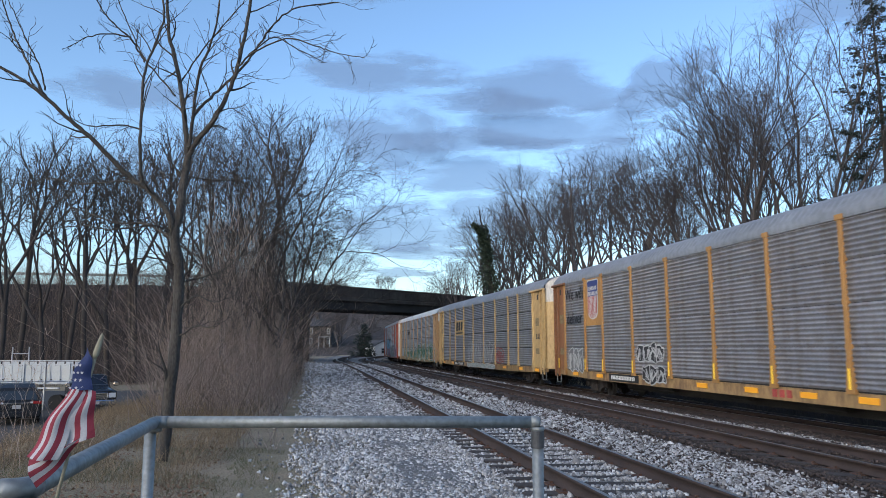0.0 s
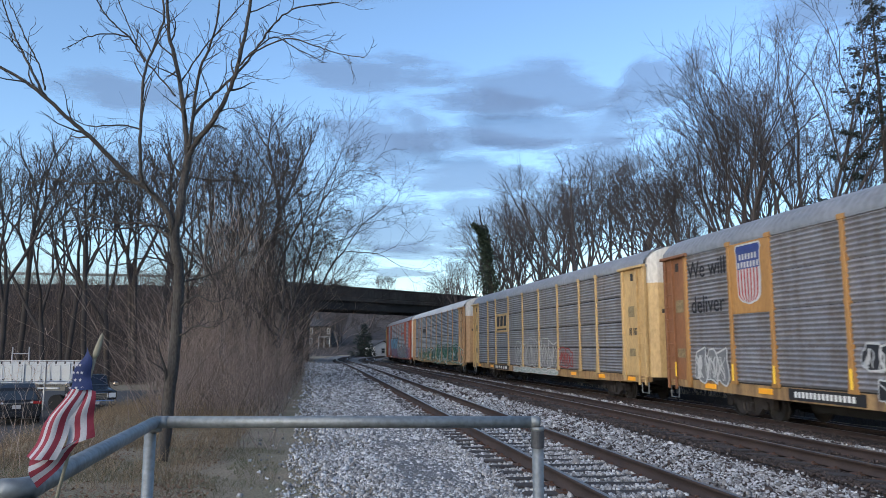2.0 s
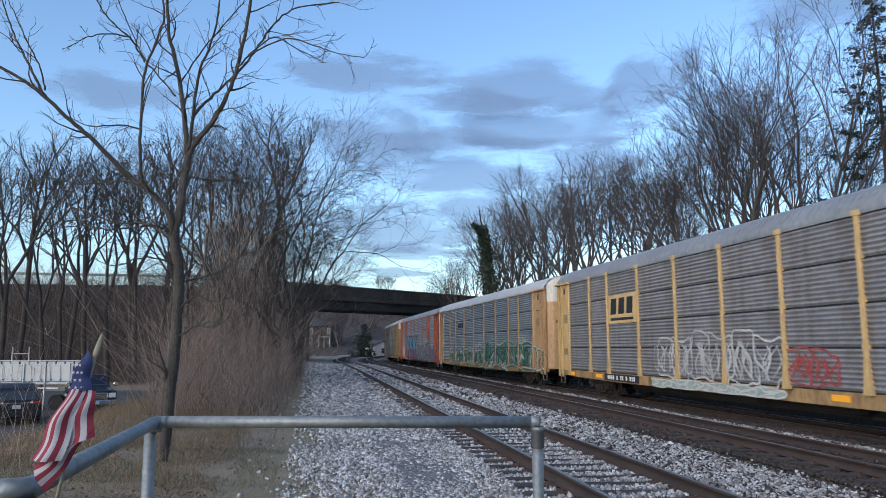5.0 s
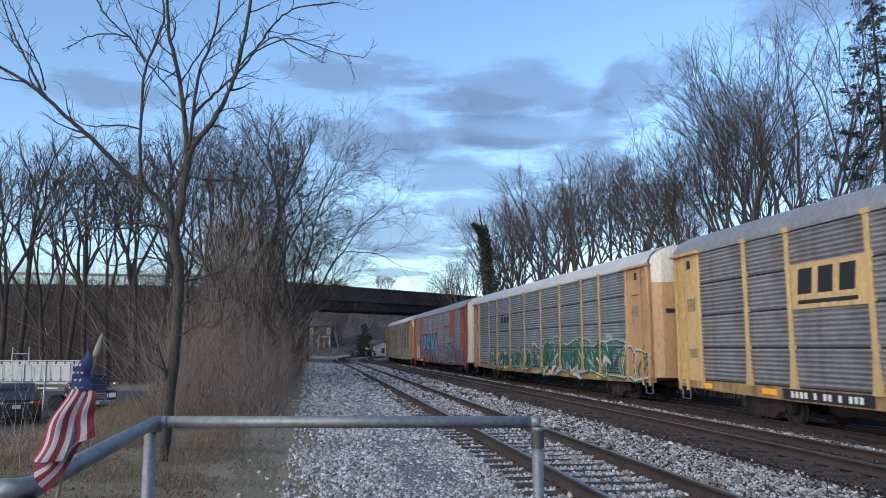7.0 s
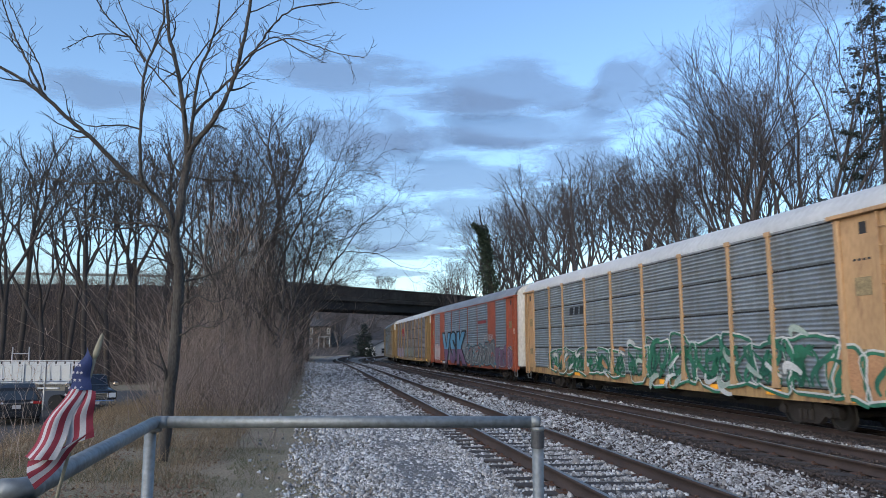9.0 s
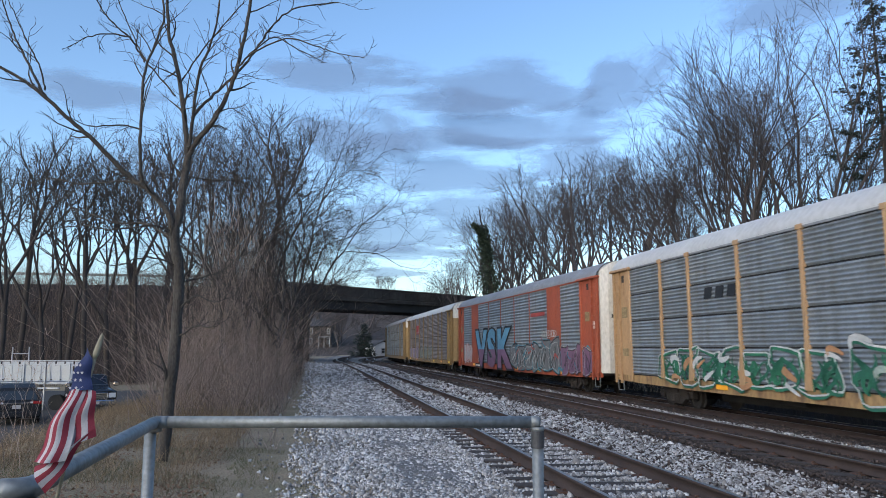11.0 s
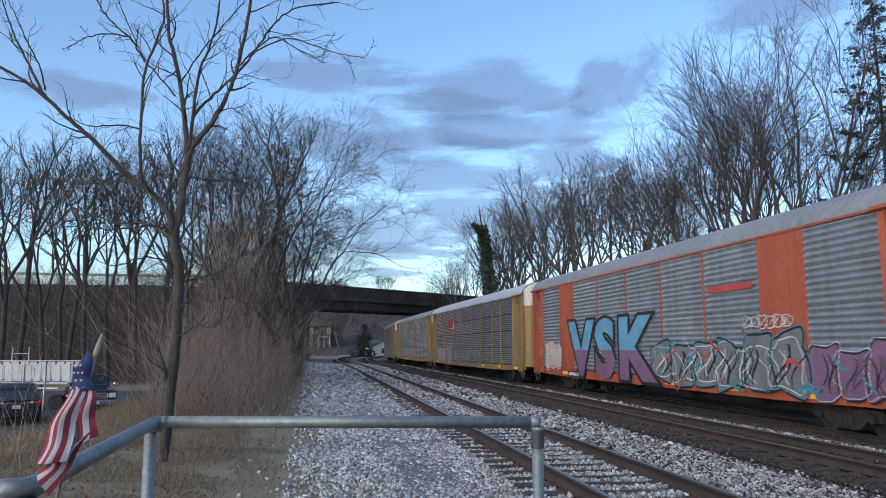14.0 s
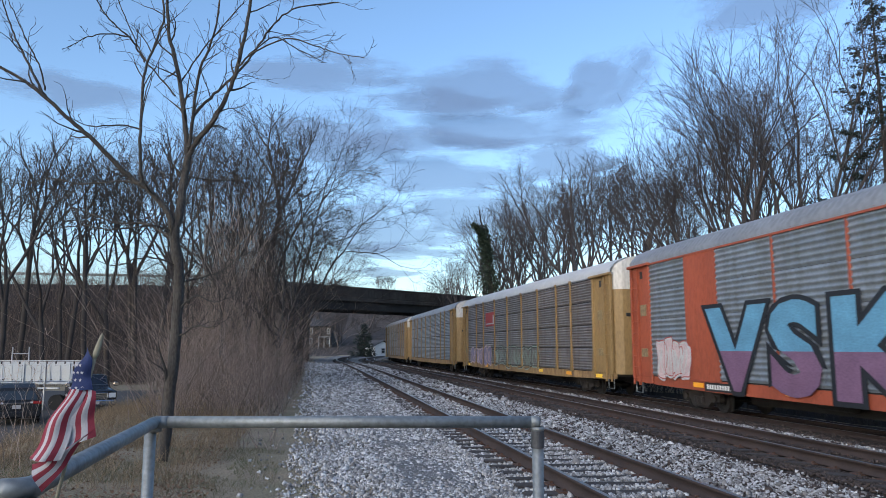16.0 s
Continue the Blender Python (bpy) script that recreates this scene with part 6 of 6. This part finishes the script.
def build_pickup(x, y, rz):
    v = tagged(thing("pickup_truck", x, y, ground_z(x, y), rz), "dark blue pickup truck facing the tracks with chrome grille", "truck")
    part("body", loft([(0.0, 0.90, 0.5, 1.02, 1.12, 0.86), (0.15, 0.99, 0.42, 1.1, 1.18, 0.9), (1.35, 1.0, 0.42, 1.12, 1.24, 0.9), (1.75, 1.0, 0.42, 1.14, 1.32, 0.78), (2.35, 1.0, 0.42, 1.14, 1.88, 0.74), (3.7, 1.0, 0.42, 1.14, 1.90, 0.74), (4.0, 1.0, 0.42, 1.14, 1.2, 0.9), (5.7, 0.99, 0.5, 1.14, 1.2, 0.92)]), M_CARBLUE, v)
    bm = bmesh.new()
    bm.faces.new([bm.verts.new(p) for p in ((-0.76, 1.79, 1.36), (0.76, 1.79, 1.36), (0.70, 2.33, 1.84), (-0.70, 2.33, 1.84))])
    part("windscreen", bm, M_GLASS, v)
    part("grille", box(-0.55, 0.55, -0.03, 0.03, 0.72, 1.05, bevel=0.02), M_CHROME, v)
    for k in range(3):
        part("grille_slot", box(-0.5, 0.5, -0.036, -0.031, 0.76 + 0.095 * k, 0.815 + 0.095 * k), M_BLACK, v)
    for sx in (-1, 1):
        part("headlamp", box(min(sx * 0.58, sx * 0.93), max(sx * 0.58, sx * 0.93), -0.02, 0.12, 0.78, 1.04, bevel=0.03), M_LAMP_CLEAR, v)
        m = part("mirror", box(min(sx * 1.05, sx * 1.27), max(sx * 1.05, sx * 1.27), 1.85, 2.0, 1.28, 1.52, bevel=0.04), M_CHROME, v)
    part("bumper", box(-1.0, 1.0, -0.12, 0.1, 0.42, 0.68, bevel=0.04), M_CHROME, v)
    part("licence_plate", box(-0.16, 0.16, -0.14, -0.125, 0.48, 0.62), M_FWHITE, v)
    vehicle_wheels(v, (0.95, 4.6), 1.0, 0.4)


def build_stake_truck(x, y, rz):
    v = tagged(thing("flatbed_trailer", x, y, ground_z(x, y), rz), "flatbed trailer with pale upright side panels", "trailer")
    z0 = 1.58
    part("bed", box(-3.4, 3.3, 0, 2.3, z0 - 0.18, z0 - 0.06), M_ALU, v)
    part("lower_beam", box(-3.4, 2.7, -0.05, 0.05, z0 - 0.42, z0 - 0.34), M_ALU, v)
    for row, yy in ((0, -0.03), (1, 2.3)):
        for k in range(13):
            a = -3.38 + k * 0.515
            part("side_panel", box(a, a + 0.42, yy, yy + 0.03, z0, z0 + (0.82 if row == 0 else 0.98), bevel=0.006), M_ALU, v)
        part("rail", box(-3.4, 3.3, yy - 0.02, yy + 0.05, z0 + (0.83 if row == 0 else 1.0), z0 + (0.89 if row == 0 else 1.05)), M_ALU, v)
    for a in (-3.3, -1.2, 0.75, 1.9, 3.2):
        part("stake", box(a, a + 0.06, -0.10, -0.035, 0.05 if a > 0.5 and a < 2 else z0 - 0.3, z0 + 0.95), M_ALU, v)
    for a in (-2.2, 2.4):
        part("wheel", tube([(a, 0.3, 0.42), (a, 0.6, 0.42)], 0.42, 20), M_RUBBER, v)
        part("wheel", tube([(a, 1.7, 0.42), (a, 2.0, 0.42)], 0.42, 20), M_RUBBER, v)
    lad = tagged(thing("step_ladder"), "short white ladder frame standing on the trailer", "ladder")
    lad.matrix_basis = v.matrix_basis @ pose(0.15, 0.6, z0 - 0.06)
    for a in (-0.48, 0.48):
        part("stile", tube([(a, 0, 0), (a * 0.94, 0, 1.85)], 0.035, 8), M_TRIM, lad)
    for z in (1.1, 1.5):
        part("rung", tube([(-0.47, 0, z), (0.47, 0, z)], 0.025, 8), M_TRIM, lad)


def build_lot():
    xs, ys = list(np.arange(-46, -8.4, 1.5)), list(np.arange(15, 62, 1.5))
    vs, fs = grid_sheet(xs, ys, lambda x, y: ground_z(x, y) + 0.03)
    tagged(new("parking_lot", raw_mesh("parking_lot", vs, fs, M_ASPHALT, True)), "grey asphalt parking lot below the tracks", "parking lot", kind="structure")
    x, y = ahead((44 - 784) / 1290, 32)
    build_suv(x, y, 22)
    x, y = ahead((181 - 784) / 1290, 38)
    build_pickup(x, y, 22)
    x, y = ahead((28 - 784) / 1290, 39.5)
    build_stake_truck(x, y, -10)


build_railing()
build_flag()
build_lot()


# ---- dusk clouds, drifting slowly ----
def cloud_material():
    m = bpy.data.materials.new("cloud")
    m.use_nodes = True
    nd, ln = m.node_tree.nodes, m.node_tree.links
    nd.remove(nd["Principled BSDF"])
    out = nd["Material Output"]
    tc, n1, info = nd.new("ShaderNodeTexCoord"), nd.new("ShaderNodeTexNoise"), nd.new("ShaderNodeObjectInfo")
    grad, mul, ramp = nd.new("ShaderNodeTexGradient"), nd.new("ShaderNodeMath"), nd.new("ShaderNodeValToRGB")
    grad.gradient_type = "SPHERICAL"
    ln.new(tc.outputs["Object"], grad.inputs[0])
    add = nd.new("ShaderNodeVectorMath")
    add.operation = "ADD"
    ln.new(tc.outputs["Object"], add.inputs[0])
    ln.new(info.outputs["Location"], add.inputs[1])
    n1.inputs["Scale"].default_value, n1.inputs["Detail"].default_value, n1.inputs["Roughness"].default_value = 1.9, 6, 0.55
    ln.new(tc.outputs["Object"], n1.inputs["Vector"])
    n1.noise_dimensions = "4D"
    ln.new(info.outputs["Random"], n1.inputs["W"])
    m2 = nd.new("ShaderNodeMath")
    m2.operation, m2.inputs[1].default_value = "MULTIPLY_ADD", 1.5
    m2.inputs[2].default_value = -0.72
    ln.new(n1.outputs["Fac"], m2.inputs[0])
    mul.operation = "ADD"
    ln.new(grad.outputs["Fac"], mul.inputs[0])
    ln.new(m2.outputs[0], mul.inputs[1])
    mg = nd.new("ShaderNodeMath")
    mg.operation = "MULTIPLY"
    g2 = nd.new("ShaderNodeMapRange")
    g2.inputs["From Max"].default_value = 0.25
    ln.new(grad.outputs["Fac"], g2.inputs[0])
    ramp.color_ramp.elements[0].position, ramp.color_ramp.elements[1].position = 0.12, 0.62
    ramp.color_ramp.elements[1].color = (0.62, 0.62, 0.62, 1)
    ramp.color_ramp.interpolation = "EASE"
    ln.new(mul.outputs[0], ramp.inputs[0])
    ln.new(ramp.outputs[0], mg.inputs[0])
    ln.new(g2.outputs[0], mg.inputs[1])
    clear, dif, tr, addsh, mix = nd.new("ShaderNodeBsdfTransparent"), nd.new("ShaderNodeBsdfDiffuse"), nd.new("ShaderNodeBsdfTranslucent"), nd.new("ShaderNodeAddShader"), nd.new("ShaderNodeMixShader")
    dif.inputs[0].default_value = (0.17, 0.21, 0.28, 1)
    tr.inputs[0].default_value = (0.25, 0.31, 0.40, 1)
    ln.new(dif.outputs[0], addsh.inputs[0])
    ln.new(tr.outputs[0], addsh.inputs[1])
    ln.new(mg.outputs[0], mix.inputs[0])
    ln.new(clear.outputs[0], mix.inputs[1])
    ln.new(addsh.outputs[0], mix.inputs[2])
    ln.new(mix.outputs[0], out.inputs[0])
    return m


M_CLOUD = cloud_material()
CLOUDS = []
# slope across, slope up, width, height as slopes of the view
CLOUD_SPOTS = ((0.135, 0.36, 0.26, 0.075), (-0.07, 0.285, 0.16, 0.08), (0.04, 0.235, 0.26, 0.05), (-0.05, 0.155, 0.22, 0.055), (0.10, 0.18, 0.20, 0.06),
               (0.16, 0.295, 0.26, 0.06), (0.31, 0.355, 0.11, 0.09), (-0.06, 0.098, 0.10, 0.012), (0.58, 0.475, 0.22, 0.10), (-0.09, 0.365, 0.22, 0.05),
               (-0.11, 0.49, 0.14, 0.05), (0.02, 0.27, 0.3, 0.03), (0.22, 0.24, 0.16, 0.05), (0.06, 0.32, 0.2, 0.03), (-0.45, 0.33, 0.2, 0.05), (-0.03, 0.12, 0.16, 0.02))


def build_clouds():
    H = 300.0
    for k, (px, pz, w, h) in enumerate(CLOUD_SPOTS):
        d = H / pz
        x, y = ahead(px, d)
        deep = (H / (pz - h / 2) - H / (pz + h / 2)) * 0.5
        wide = w * d * 0.5
        n = 12
        vs, fs = grid_sheet(list(np.linspace(-1, 1, n)), list(np.linspace(-1, 1, n)), lambda a, b: 0.02 * (1 - a * a) * (1 - b * b))
        ob = tagged(new("cloud", raw_mesh("cloud", vs, fs, M_CLOUD, True)), "soft grey-mauve dusk cloud", "cloud", group="dusk clouds", kind="structure")
        ob.matrix_basis = pose(x, y, H + 1.8 + 2 * k, 0, 0, -9.706) @ Matrix.Diagonal((wide * 1.35, deep * 1.5, 20, 1))
        CLOUDS.append(ob)


def move_clouds():
    for ob in CLOUDS:
        x, y, z = ob.location
        walk(ob, [(t, pose(x - 4.3 * t, y + 0.7 * t, z, 0, 0, -9.706)) for t in (0.0, 8.0, 16.0)])


build_clouds()


def motions():
    move_train()
    move_flag()
    move_clouds()


motions()
